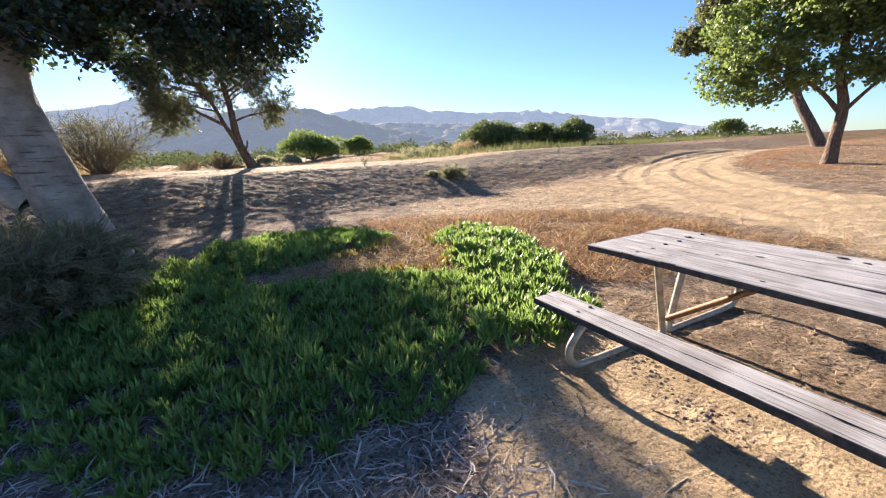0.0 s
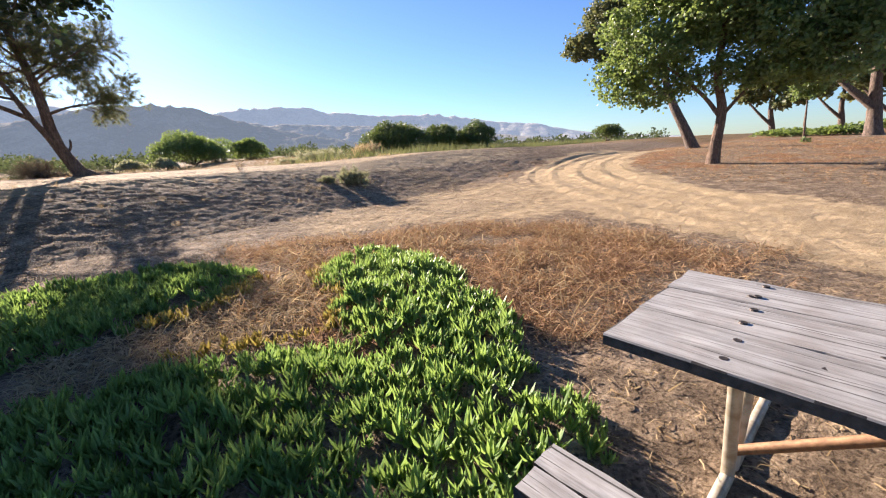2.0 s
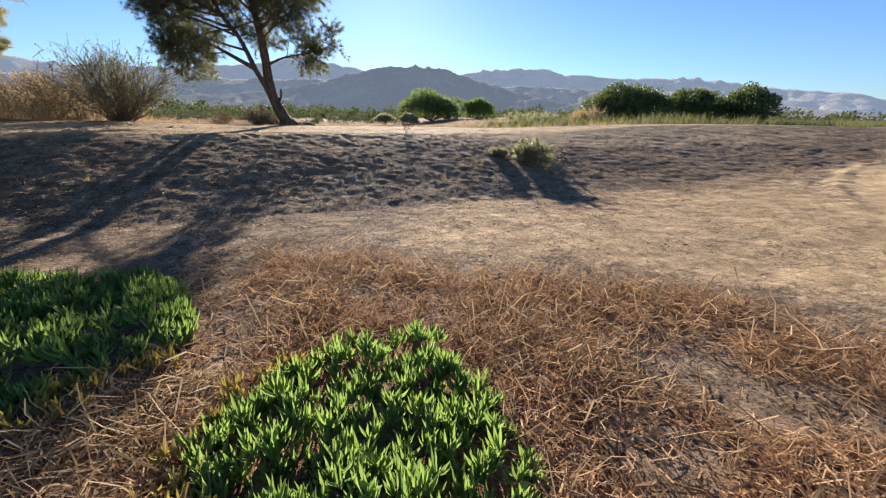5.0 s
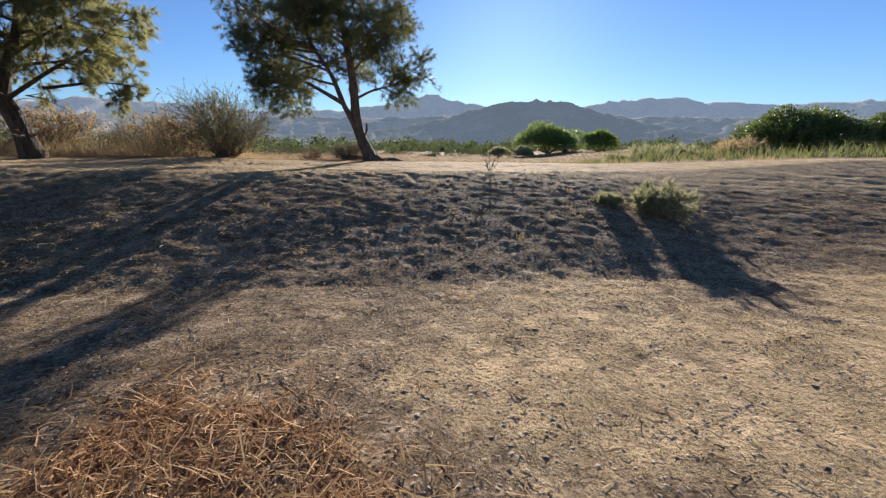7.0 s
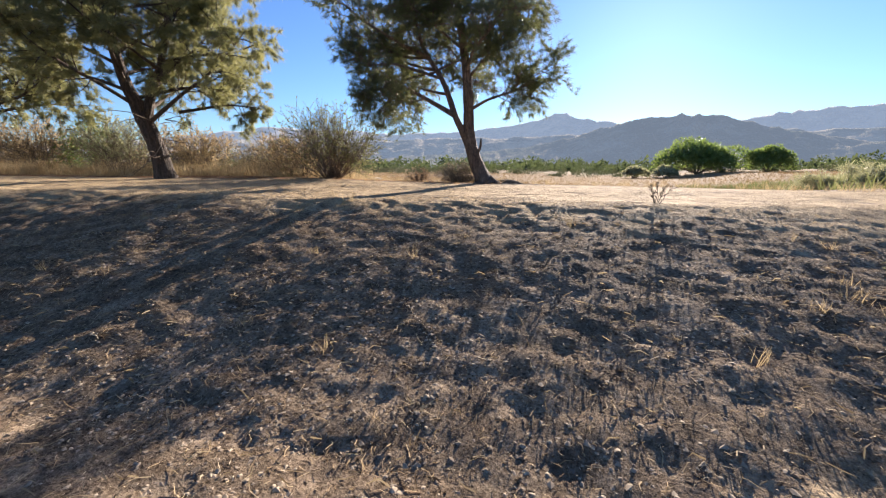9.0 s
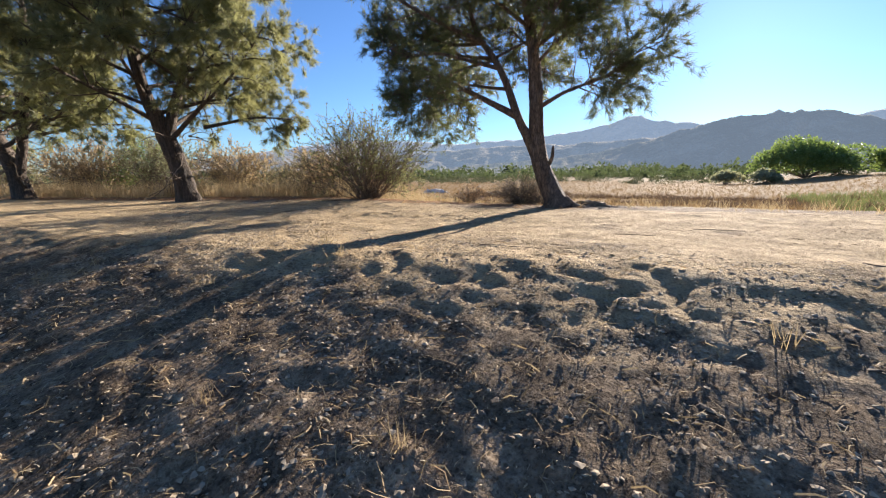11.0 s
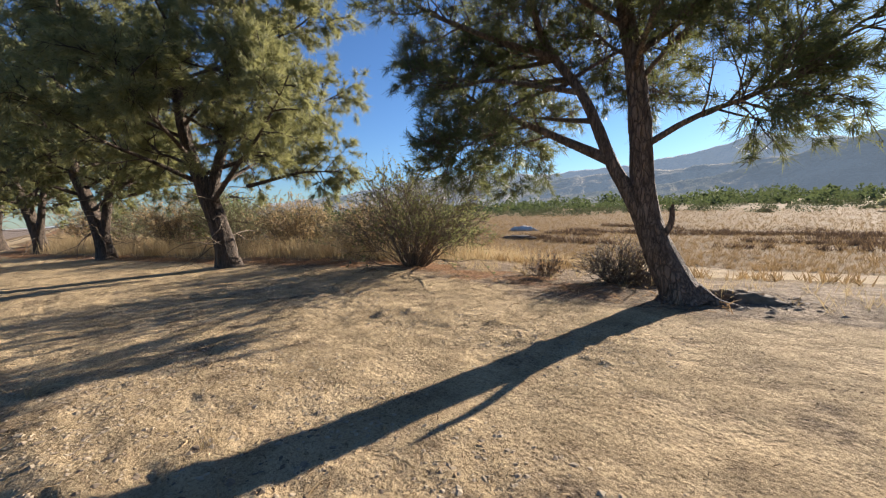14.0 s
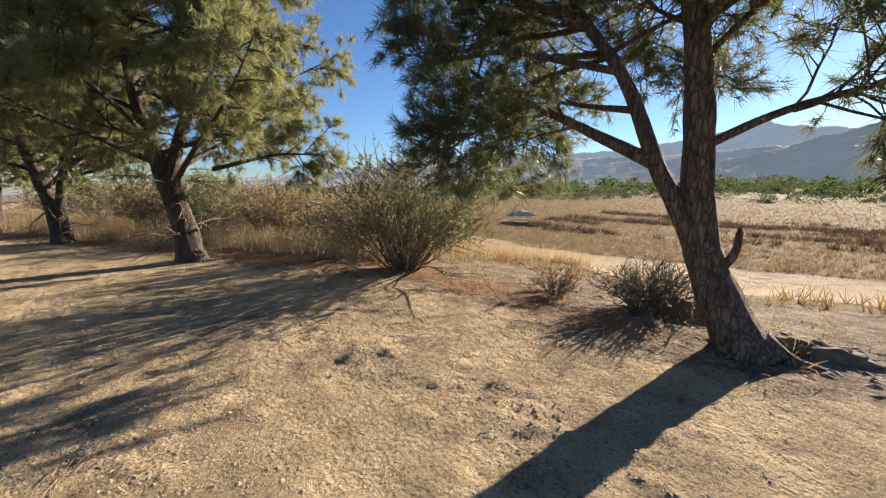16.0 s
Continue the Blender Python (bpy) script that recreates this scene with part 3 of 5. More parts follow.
def pine_tree(x, y, z, stems, limbs, seed, label, bark, needles_mat, needle_n=12, needle_len=0.15, width=0.012, second=9, second_len=1.0, twigs=6, twig_len=0.45, group="", flat=0.6, droop=0.0, per_twig=3, root=1.5, name="pine_tree"):
    """A pine from the base up: stems and limbs are (points, radius at foot, radius at tip)."""
    rng = np.random.default_rng(seed)
    tree = thing(name, x, y, z, label, "tree", group)
    trunk, wood, clothed = Heap(), Heap(), []
    for k, (pts, r0, r1) in enumerate(stems):
        line = smooth_line(pts, 56)
        s = np.linspace(0, 1, 56)
        rad = r0 + (r1 - r0) * s ** 0.8
        if k == 0:
            rad = rad * (1 + (root - 1) * np.exp(-s * 26))
        trunk.add(*tube(line, rad, 28, 0.22, seed + k))
        child("stem" if k else "trunk", trunk.mesh("trunk", bark, True), tree, "" if k else "fissured bark on a leaning trunk")
        trunk = Heap()
        clothed.append((line[24:], r0 * 0.35))
    for pts, r0, r1 in limbs:
        line = smooth_line(pts, 16)
        line = line + np.cumsum(rng.normal(size=line.shape) * 0.012, 0) * np.linspace(0, 1, 16)[:, None]
        limb = Heap()
        limb.add(*tube(line, np.linspace(r0, r1, 16), 8, 0.12, seed))
        child("limb", limb.mesh("limb", bark, True), tree)
        clothed.append((line, r0))
    at, way = clothe(clothed, rng, wood, second, second_len, twigs, twig_len, flat=flat, per_twig=per_twig, lift=0.12 - droop)
    tagged(child("twig_mass", wood.mesh("twig_mass", bark, True), tree), kind="stuff")
    v, f = tufts(at, way + [0, 0, 0.25 - droop], rng, needle_n, needle_len, width)
    child("crown", mesh_of("crown", v, f, needles_mat), tree, "loose crown of long needles")
    return tree


def whorl(rng, stem, levels, reach, rise, r0=0.05, skip=()):
    """Limbs springing from a stem at given shares of its length."""
    line, out = smooth_line(stem, 40), []
    for k, s in enumerate(levels):
        p, d = along(line, s)
        a = k * 2.4 + rng.uniform(-0.4, 0.4)
        L = reach * rng.uniform(0.75, 1.15) * (1.15 - 0.75 * s)
        w = np.array([math.cos(a), math.sin(a), rise + rng.uniform(-0.1, 0.15)])
        out.append(([p, p + w * L * 0.35 + [0, 0, 0.05 * L], p + w * L * 0.7 + [0, 0, 0.08 * L], p + w * L + [0, 0, 0.2 * L]], r0 * (1.1 - 0.7 * s), 0.012))
    return out


rng0 = np.random.default_rng(3)
# the leaning pine on the crest
px, py, pz = 0.92, 18.66, ground_z(0.92, 18.66) - 0.06
main_stem = [(0.03, 0, 0), (-0.17, 0, 0.44), (-0.38, 0, 0.95), (-0.48, 0.02, 1.55), (-0.53, 0.05, 2.35), (-0.63, 0.05, 3.2), (-0.85, 0.1, 4.4), (-0.95, 0.0, 5.8), (-0.8, 0.0, 7.2)]
left_stem = [(-0.42, 0.0, 0.95), (-0.62, -0.05, 1.4), (-0.79, -0.08, 1.72), (-1.17, -0.1, 2.65), (-1.7, -0.15, 3.5), (-2.1, -0.2, 4.8)]
main_limbs = [
    ([(-0.85, -0.08, 1.8), (-1.25, -0.15, 2.02), (-1.71, -0.2, 2.28), (-2.35, -0.3, 2.66), (-3.03, -0.3, 3.1), (-3.68, -0.4, 3.75)], 0.075, 0.012),
    ([(-0.40, 0.05, 1.95), (-0.10, 0.02, 2.08), (0.20, 0.0, 2.18), (0.70, 0.0, 2.28), (1.15, 0.05, 2.6), (1.45, 0.1, 2.75)], 0.045, 0.008),
    ([(0.15, 0.0, 2.15), (0.50, -0.15, 2.2), (0.85, -0.25, 2.25)], 0.02, 0.006),
    ([(-1.90, -0.2, 2.4), (-2.32, -0.8, 2.2), (-2.67, -1.2, 1.9)], 0.025, 0.006),
    ([(-2.32, -0.3, 2.65), (-2.62, 0.4, 2.4), (-2.91, 0.9, 1.9)], 0.025, 0.006),
    ([(-1.00, -0.1, 2.3), (-2.00, 0.6, 2.6), (-2.79, 1.2, 2.9), (-3.44, 1.4, 3.2)], 0.04, 0.01),
    ([(-1.20, -0.1, 2.7), (-2.20, -0.7, 3.0), (-2.91, -1.0, 3.0), (-3.50, -0.9, 3.3)], 0.04, 0.01),
    ([(-1.50, -0.15, 3.2), (-2.44, 0.1, 3.4), (-3.14, 0.2, 3.8), (-3.86, 0.2, 4.2)], 0.04, 0.01),
    ([(-1.30, 0.0, 2.9), (-2.00, -0.4, 2.7), (-2.55, -0.5, 2.4), (-2.91, -0.4, 2.3)], 0.03, 0.008),
    ([(-1.30, -0.1, 2.9), (-2.10, 0.5, 3.2), (-2.79, 0.9, 3.5), (-3.38, 1.0, 3.9)], 0.05, 0.01),
    ([(-1.50, -0.15, 3.2), (-2.26, -0.8, 3.6), (-2.97, -1.3, 4.1), (-3.50, -1.4, 4.6)], 0.05, 0.01),
    ([(-0.60, 0.05, 3.0), (0.00, 0.5, 3.5), (0.50, 0.9, 3.9), (0.80, 1.0, 4.2)], 0.045, 0.01),
    ([(-0.60, 0.05, 2.8), (-0.10, -0.7, 3.1), (0.60, -1.2, 3.5), (1.10, -1.5, 3.8)], 0.04, 0.01),
    ([(-0.55, 0.05, 2.5), (-0.80, 0.9, 2.9), (-0.90, 1.8, 3.1)], 0.04, 0.01),
    ([(-0.70, 0.05, 3.4), (-1.20, -0.8, 3.8), (-1.70, -1.8, 4.1)], 0.04, 0.01),
    ([(-0.80, 0.1, 4.2), (-0.30, 0.1, 4.7), (0.10, 0.1, 5.1), (0.40, 0.1, 5.5)], 0.045, 0.01),
] + whorl(rng0, main_stem, [0.55, 0.6, 0.64, 0.68, 0.73, 0.82, 0.92], 1.7, 0.45) + whorl(rng0, left_stem, [0.66, 0.73, 0.8, 0.9], 2.0, 0.35)
main_pine = pine_tree(px, py, pz, [(main_stem, 0.22, 0.05), (left_stem, 0.12, 0.035)], main_limbs, 11,
                      "leaning pine with a forked trunk on the crest of the bank", PINE_BARK, NEEDLES, 16, 0.16, 0.009, 18, 0.9, 8, 0.46, root=1.35, per_twig=3)
stub = Heap()
stub.add(*tube(smooth_line([(-0.22, -0.05, 0.8), (-0.12, -0.08, 0.98), (-0.1, -0.1, 1.2)], 8), [0.05, 0.045, 0.042, 0.038, 0.036, 0.034, 0.03, 0.012], 8, 0.3, 4))
child("broken_branch", stub.mesh("broken_branch", PINE_BARK, True), main_pine, "broken stub of a dead branch")
for k, (a, L) in enumerate(((0.0, 0.85), (0.75, 0.55), (-1.1, 0.42), (-2.0, 0.38), (2.7, 0.45), (3.8, 0.42))):
    pts = [(math.cos(a + 0.12 * math.sin(3 * j + k)) * (0.1 + 0.16 * j * L), math.sin(a + 0.12 * math.sin(3 * j + k)) * (0.1 + 0.16 * j * L), (0.17, 0.095, 0.05, 0.025, 0.005, -0.02, -0.05)[j]) for j in range(7)]
    roots = Heap()
    roots.add(*tube(smooth_line(pts, 22), 0.018 + 0.1 * np.linspace(1, 0, 22) ** 1.4, 14, 0.35, 8 + k))
    child("root", roots.mesh("root", PINE_BARK, True), main_pine, "surface root running into the soil")

# the row of pines along the lane
for k, (tx, ty) in enumerate(((-8.25, 16.33), (-14.3, 14.43), (-20.6, 12.8), (-26.6, 11.2), (-32.5, 9.8))):
    rng = np.random.default_rng(40 + k)
    tz = ground_z(tx, ty) - 0.08
    stem = [(0, 0, 0), (-0.08, -0.08, 0.9), (-0.3, -0.3, 2.0), (-0.48, -0.5, 2.9), (-0.55, -0.6, 4.2), (-0.4, -0.5, 6.4), (-0.3, -0.3, 9.6)]
    stem2 = [(-0.2, -0.22, 1.6), (-0.1, -0.05, 2.4), (0.1, 0.25, 3.4), (0.2, 0.6, 5.0), (0.2, 0.9, 7.6)] if k == 0 else [(-0.05, -0.06, 0.6), (0.18, 0.1, 1.5), (0.34, 0.3, 2.7), (0.42, 0.6, 4.6), (0.3, 0.8, 7.4)]
    limbs = whorl(rng, stem, np.linspace(0.27, 0.96, 19), 3.55, 0.3, 0.07) + whorl(rng, stem2, np.linspace(0.34, 0.95, 13), 3.1, 0.26, 0.055)
    limbs += [([(0.2, 0.5, 2.0), (0.9, 1.6, 2.3), (1.4, 2.6, 2.3)], 0.05, 0.01)]
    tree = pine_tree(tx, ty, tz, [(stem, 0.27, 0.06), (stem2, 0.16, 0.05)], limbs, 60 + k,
                     "tall shaggy pine with a dark trunk beside the lane", ROW_BARK, NEEDLES_SUNLIT, (20, 12, 8, 7, 7)[k], 0.2, (0.0125, 0.017, 0.035, 0.04, 0.04)[k], 13 if k < 2 else 9, 1.2, 8 if k < 2 else 5, 0.5, "row of pines", 0.8, 0.12, root=1.3, per_twig=4)
    dead = Heap()
    for j in range(26):
        a = rng.uniform(0, 6.28)
        b = branch_line((0.2 * math.cos(a), 0.2 * math.sin(a), rng.uniform(0.5, 2.3)), (math.cos(a), math.sin(a), rng.uniform(-0.3, 0.3)), rng.uniform(0.6, 1.7), rng, 0.5, -0.1, 6)
        dead.add(*tube(b, np.linspace(0.014, 0.003, 6), 4))
    tagged(child("dead_twig_mass", dead.mesh("dead_twig_mass", TWIG), tree, "bare grey dead twigs low on the trunk"), kind="stuff")


def broadleaf(name, x, y, z, stems, blobs, seed, label, bark, leaf_mat, count, size, droop=0.4, group="", sides=24, rough=0.1, cells=5.0, root=1.25):
    """A broadleaf tree: stems as polylines, crown filled in leafy sprays inside overlapping lobes."""
    rng = np.random.default_rng(seed)
    tree = thing(name, x, y, z, label, "tree", group)
    trunk, wood = Heap(), Heap()
    for k, (pts, r0, r1) in enumerate(stems):
        line = smooth_line(pts, 50)
        s = np.linspace(0, 1, 50)
        rad = (r0 + (r1 - r0) * s) * ((1 + (root - 1) * np.exp(-s * 20)) if k == 0 else 1)
        trunk.add(*tube(line, rad, sides, rough, seed + k, cells))
        child("bough" if k else "trunk", trunk.mesh("trunk", bark, True), tree)
        trunk = Heap()
    ends = [np.array(pts[-1]) for pts, _a, _b in stems] + [np.array(pts[-2]) for pts, _a, _b in stems]
    places = []
    total = sum(b[3] * b[4] * b[5] for b in blobs)
    for cx, cy, cz, rx, ry, rz in blobs:
        c = np.array([cx, cy, cz])
        near = min(ends, key=lambda e: np.linalg.norm(e - c))
        wood.add(*tube(smooth_line([near, (near + c) / 2 + rng.normal(size=3) * 0.15, c], 8), np.linspace(0.05, 0.015, 8), 6))
        n = int(count * rx * ry * rz / total / 22)
        for _ in range(max(n, 4)):
            d = unit(rng.normal(size=3))
            r = rng.uniform(0.25, 1.0) ** 0.4
            tip = c + d * [rx, ry, rz] * r * rng.uniform(0.85, 1.12)
            start = c + d * [rx, ry, rz] * r * 0.45
            line = smooth_line([start, (start + tip) / 2 + rng.normal(size=3) * 0.06, tip], 4)
            if rng.uniform() < 0.5:
                wood.add(*tube(line, [0.012, 0.008, 0.006, 0.004], 3))
            u = rng.uniform(0.35, 1.05, 22)
            places.append(start + (tip - start) * u[:, None] + rng.normal(size=(22, 3)) * 0.09 * max(1.0, rx * 0.6))
    tagged(child("twig_mass", wood.mesh("twig_mass", bark, True), tree), kind="stuff")
    v, f = leaves(np.concatenate(places), rng, size, droop)
    child("crown", mesh_of("crown", v, f, leaf_mat), tree)
    return tree


# the big old tree whose boughs hang over the start
tz = ground_z(-2.45, 8.05)
old_stem = [(0.34, 0, -0.1), (0.24, 0, 0.5), (0.08, 0, 1.2), (-0.04, -0.05, 1.9), (-0.1, -0.1, 2.6), (0.1, -0.2, 3.6), (0.2, -0.3, 5.0)]
old_arm = [(-0.25, 0, 1.0), (-0.8, 0.0, 1.5), (-1.5, 0.1, 2.1), (-2.4, 0.2, 3.0)]
old_bough = [(-0.05, -0.1, 3.2), (0.8, 0.0, 3.8), (2.0, 0.1, 3.9), (3.2, 0.2, 4.2)]
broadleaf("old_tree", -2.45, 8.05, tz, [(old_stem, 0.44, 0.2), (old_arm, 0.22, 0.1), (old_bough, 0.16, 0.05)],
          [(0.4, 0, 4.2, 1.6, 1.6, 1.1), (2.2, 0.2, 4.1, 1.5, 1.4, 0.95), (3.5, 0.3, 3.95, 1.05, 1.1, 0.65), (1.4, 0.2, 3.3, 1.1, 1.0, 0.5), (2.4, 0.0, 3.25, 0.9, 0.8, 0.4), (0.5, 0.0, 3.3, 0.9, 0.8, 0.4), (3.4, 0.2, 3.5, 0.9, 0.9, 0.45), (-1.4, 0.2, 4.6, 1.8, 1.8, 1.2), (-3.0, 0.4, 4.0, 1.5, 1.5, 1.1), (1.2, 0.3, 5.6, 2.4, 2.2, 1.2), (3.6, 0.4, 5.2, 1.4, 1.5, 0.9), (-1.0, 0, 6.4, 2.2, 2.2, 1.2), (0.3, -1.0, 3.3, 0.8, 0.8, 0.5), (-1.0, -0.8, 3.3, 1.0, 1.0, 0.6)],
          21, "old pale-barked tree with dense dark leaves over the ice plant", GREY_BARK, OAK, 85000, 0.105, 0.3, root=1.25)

# the leafy tree and the pine behind it, beside the vehicle track
tz = ground_z(17.7, 5.75) - 0.08
broadleaf("poplar_tree", 17.7, 5.75, tz, [([(0, 0, 0), (0.05, -0.02, 0.9), (0.1, -0.05, 1.9), (0.1, 0.2, 3.2), (0.0, 0.1, 5.0), (0.0, 0.1, 6.6)], 0.2, 0.06), ([(0.08, 0.0, 1.7), (-0.15, 0.5, 2.4), (-0.5, 1.3, 3.2), (-0.8, 2.2, 3.9)], 0.08, 0.03), ([(0.1, 0.0, 1.6), (0.2, -0.5, 2.3), (0.4, -1.4, 3.4)], 0.07, 0.03)],
          [(0, 0.2, 5.2, 2.2, 2.3, 1.7), (-0.4, 2.2, 4.0, 1.9, 1.9, 1.2), (-0.5, 3.4, 3.2, 1.2, 1.2, 0.8), (-0.3, 2.2, 2.6, 1.3, 1.4, 0.5), (0.2, -1.8, 4.2, 1.9, 1.9, 1.3), (0.2, -2.8, 3.2, 1.5, 1.5, 0.9), (0.3, -1.5, 2.9, 1.3, 1.4, 0.6), (0.3, -3.6, 4.6, 1.5, 1.5, 1.1), (0, 0.3, 3.1, 1.4, 1.6, 0.6), (-0.2, 1.5, 6.4, 2.2, 2.2, 1.4), (0.2, -1.0, 6.9, 2.2, 2.2, 1.4), (0, 0.2, 8.0, 1.8, 1.8, 1.2), (-0.3, 3.2, 5.0, 1.3, 1.4, 1.0)],
          31, "broadleaf tree with bright green leaves beside the vehicle track", BROWN_BARK, POPLAR, 60000, 0.15, 0.5)

rng = np.random.default_rng(8)
tz = ground_z(26.3, 8.96) - 0.1
stem = [(0, 0, 0), (-0.2, 0.5, 1.2), (-0.3, 1.2, 2.6), (-0.3, 1.8, 4.4), (0.0, 2.2, 6.6), (0.2, 2.4, 9.5)]
broadleaf("pine_tree", 26.3, 8.96, tz, [(stem, 0.3, 0.08), ([(-0.3, 1.3, 2.8), (-0.6, 3.0, 4.4), (-0.8, 5.2, 5.8)], 0.14, 0.05)],
          [(-0.6, 6.5, 6.4, 1.4, 1.6, 0.9), (-0.5, 5.0, 7.6, 1.8, 1.8, 1.2), (0, 3.6, 8.8, 2.2, 2.2, 1.5), (-0.4, 4.6, 5.6, 1.2, 1.4, 0.7), (0, 1.6, 10.2, 2.4, 2.4, 1.5), (0.2, 0.0, 8.2, 2.2, 2.2, 1.4), (0.2, -0.8, 6.6, 1.8, 1.8, 1.0)],
          33, "tall pine leaning out behind the leafy tree", PINE_BARK, NEEDLES, 52000, 0.2, 0.0)


def round_bush(name, x, y, w, h, seed, label, mat, count, size, group="", category="bush", lobes=9, z=None):
    """A leafy bush: a few stems, and lobes of leaves with an uneven outline."""
    rng = np.random.default_rng(seed)
    z = ground_z(x, y) if z is None else z
    bush = thing(name, x, y, z - 0.02, label, category, group)
    wood, places = Heap(), []
    for k in range(lobes):
        a = k * 2.4
        r = w * 0.32 * math.sqrt((k + 0.3) / lobes)
        c = np.array([r * math.cos(a) * 1.2, r * math.sin(a) * 1.2, h * rng.uniform(0.34, 0.58) * (1.12 - 0.62 * k / lobes)])
        rad = np.array([w * 0.26, w * 0.26, h * 0.42]) * rng.uniform(0.8, 1.2)
        wood.add(*tube(smooth_line([(0.05 * math.cos(a), 0.05 * math.sin(a), 0), c * 0.55, c], 6), np.linspace(0.02 * h + 0.005, 0.008, 6), 5))
        n = count // lobes
        d = unit(rng.normal(size=(n, 3)))
        d[:, 2] = np.where(d[:, 2] < -0.3, -d[:, 2], d[:, 2])
        clump = 1 + 0.5 * fbm(d[:, 0] * 3 + k, d[:, 1] * 3 + d[:, 2] * 2, seed, 3)
        q = c + d * rad * (rng.uniform(0.3, 1, n) ** 0.35 * clump)[:, None]
        q[:, 2] = np.maximum(q[:, 2], 0.03 * h)
        places.append(q)
    tagged(child("stem_mass", wood.mesh("stem_mass", TWIG, True), bush), kind="stuff")
    p = np.concatenate(places)
    v, f = leaves(p, rng, size, 0.0, unit(p - [0, 0, h * 0.2]) * 0.8)
    child("foliage", mesh_of("foliage", v, f, mat), bush)
    return bush


def twiggy_bush(name, x, y, w, h, seed, label, leaf_mat, stems=26, leaf_n=1500, leaf_size=0.05, group="", z=None, wood_mat=None, blade=False):
    """A bush of many thin stems fanning from the ground, with sparse leaves or fine blades."""
    rng = np.random.default_rng(seed)
    z = ground_z(x, y) if z is None else z
    bush = thing(name, x, y, z - 0.02, label, "bush", group)
    wood, at, way = Heap(), [], []
    for k in range(stems):
        a = rng.uniform(0, 6.28)
        tilt = rng.uniform(0.05, 1.0) ** 0.8
        L = h * rng.uniform(0.75, 1.1) * (1 + 0.15 * tilt)
        d = np.array([math.cos(a) * tilt * w / h * 0.55, math.sin(a) * tilt * w / h * 0.55, 1.0])
        line = branch_line((0.08 * w * math.cos(a) * tilt, 0.08 * w * math.sin(a) * tilt, 0), d, L, rng, 0.3, 0.04, 7)
        wood.add(*tube(line, np.linspace(0.004 + 0.0035 * h, 0.0025, 7), 4))
        for _ in range(7):
            p, e = along(line, rng.uniform(0.3, 1.0))
            tw = branch_line(p, e + perp(e, rng) * 0.8, h * rng.uniform(0.15, 0.35), rng, 0.25, 0.08, 4)
            wood.add(*tube(tw, [0.006, 0.005, 0.004, 0.002], 3))
            for _i in range(max(1, leaf_n // (stems * 7))):
                q, g = along(tw, rng.uniform(0.2, 1.0))
                at.append(q)
                way.append(g)
    tagged(child("stem_mass", wood.mesh("stem_mass", wood_mat or TWIG), bush), kind="stuff")
    at, way = np.array(at), np.array(way)
    if blade:
        v, f = tufts(at, way, rng, 4, leaf_size * 3, leaf_size * 0.2, 0.4)
    else:
        v, f = leaves(at, rng, leaf_size, 0.0, way * 0.8)
    child("foliage", mesh_of("foliage", v, f, leaf_mat), bush)
    return bush


# bushes beside the lane
twiggy_bush("twiggy_bush", -4.1, 18.75, 3.3, 1.95, 71, "half-bare twiggy bush at the edge of the lane", OLIVE_BRUSH, 150, 7500, 0.052)
for k, (bx, by, bw, bh) in enumerate(((-6.1, 21.6, 3.4, 1.3), (-8.2, 20.6, 3.2, 1.5), (-9.9, 21.4, 3.4, 1.5), (-12.4, 20.4, 3.4, 1.7), (-15.4, 19.2, 3.2, 1.7), (-20.0, 17.6, 3.6, 1.9))):
    twiggy_bush("dry_bush", bx, by, bw, bh, 500 + k, "brown brittle brush beyond the lane", BRUSH if k % 3 else OLIVE_BRUSH, 90, 7000, 0.06, "dry bushes behind the pines")
twiggy_bush("dry_bush", -6.3, 19.6, 3.4, 1.5, 72, "pale dry bush with feathery seed heads", DRY, 80, 7000, 0.055, "dry bushes behind the pines")
twiggy_bush("dry_bush", -10.8, 19.2, 3.2, 1.9, 73, "pale dry bush with feathery seed heads", DRY, 100, 9000, 0.06, "dry bushes behind the pines")
twiggy_bush("dry_bush", -13.2, 17.9, 3.0, 2.0, 74, "olive-brown dry bush under the pines", SAGE, 100, 9000, 0.06, "dry bushes behind the pines")
twiggy_bush("dry_bush", -17.3, 17.0, 3.2, 2.2, 75, "pale dry bush with feathery seed heads", DRY, 90, 8000, 0.07, "dry bushes behind the pines")
twiggy_bush("dry_bush", -23.0, 15.8, 3.6, 2.2, 76, "olive-brown dry bush under the pines", SAGE, 90, 8000, 0.07, "dry bushes behind the pines")
twiggy_bush("dry_bush", -29.0, 14.6, 4.0, 2.2, 77, "pale dry bush with feathery seed heads", DRY, 90, 8000, 0.07, "dry bushes behind the pines")
round_bush("yellow_green_bush", -16.6, 18.6, 2.6, 2.6, 78, "yellow-green leafy bush among the dry ones", BUSH_GREEN, 4000, 0.09)
twiggy_bush("brush_pile", -0.2, 19.55, 1.7, 0.6, 79, "low heap of dead grey brush behind the pine", BRUSH, 130, 1500, 0.03)
twiggy_bush("brush_pile", -1.4, 19.4, 1.5, 0.4, 80, "low heap of dead brown brush at the lane's edge", RED_STRAW, 50, 900, 0.03)
twiggy_bush("sage_shrub", 7.5, 13.3, 1.5, 0.44, 81, "small grey-green shrub on the bank", SAGE, 70, 4200, 0.035, blade=True)
twiggy_bush("sage_shrub", 6.7, 13.45, 0.8, 0.2, 82, "small grey-green shrub on the bank", SAGE, 40, 1500, 0.03, blade=True)
twiggy_bush("spindly_weed", 4.6, 15.0, 0.4, 0.3, 180, "thin dark withered weed on the brow of the bank", BRUSH, 6, 60, 0.015)
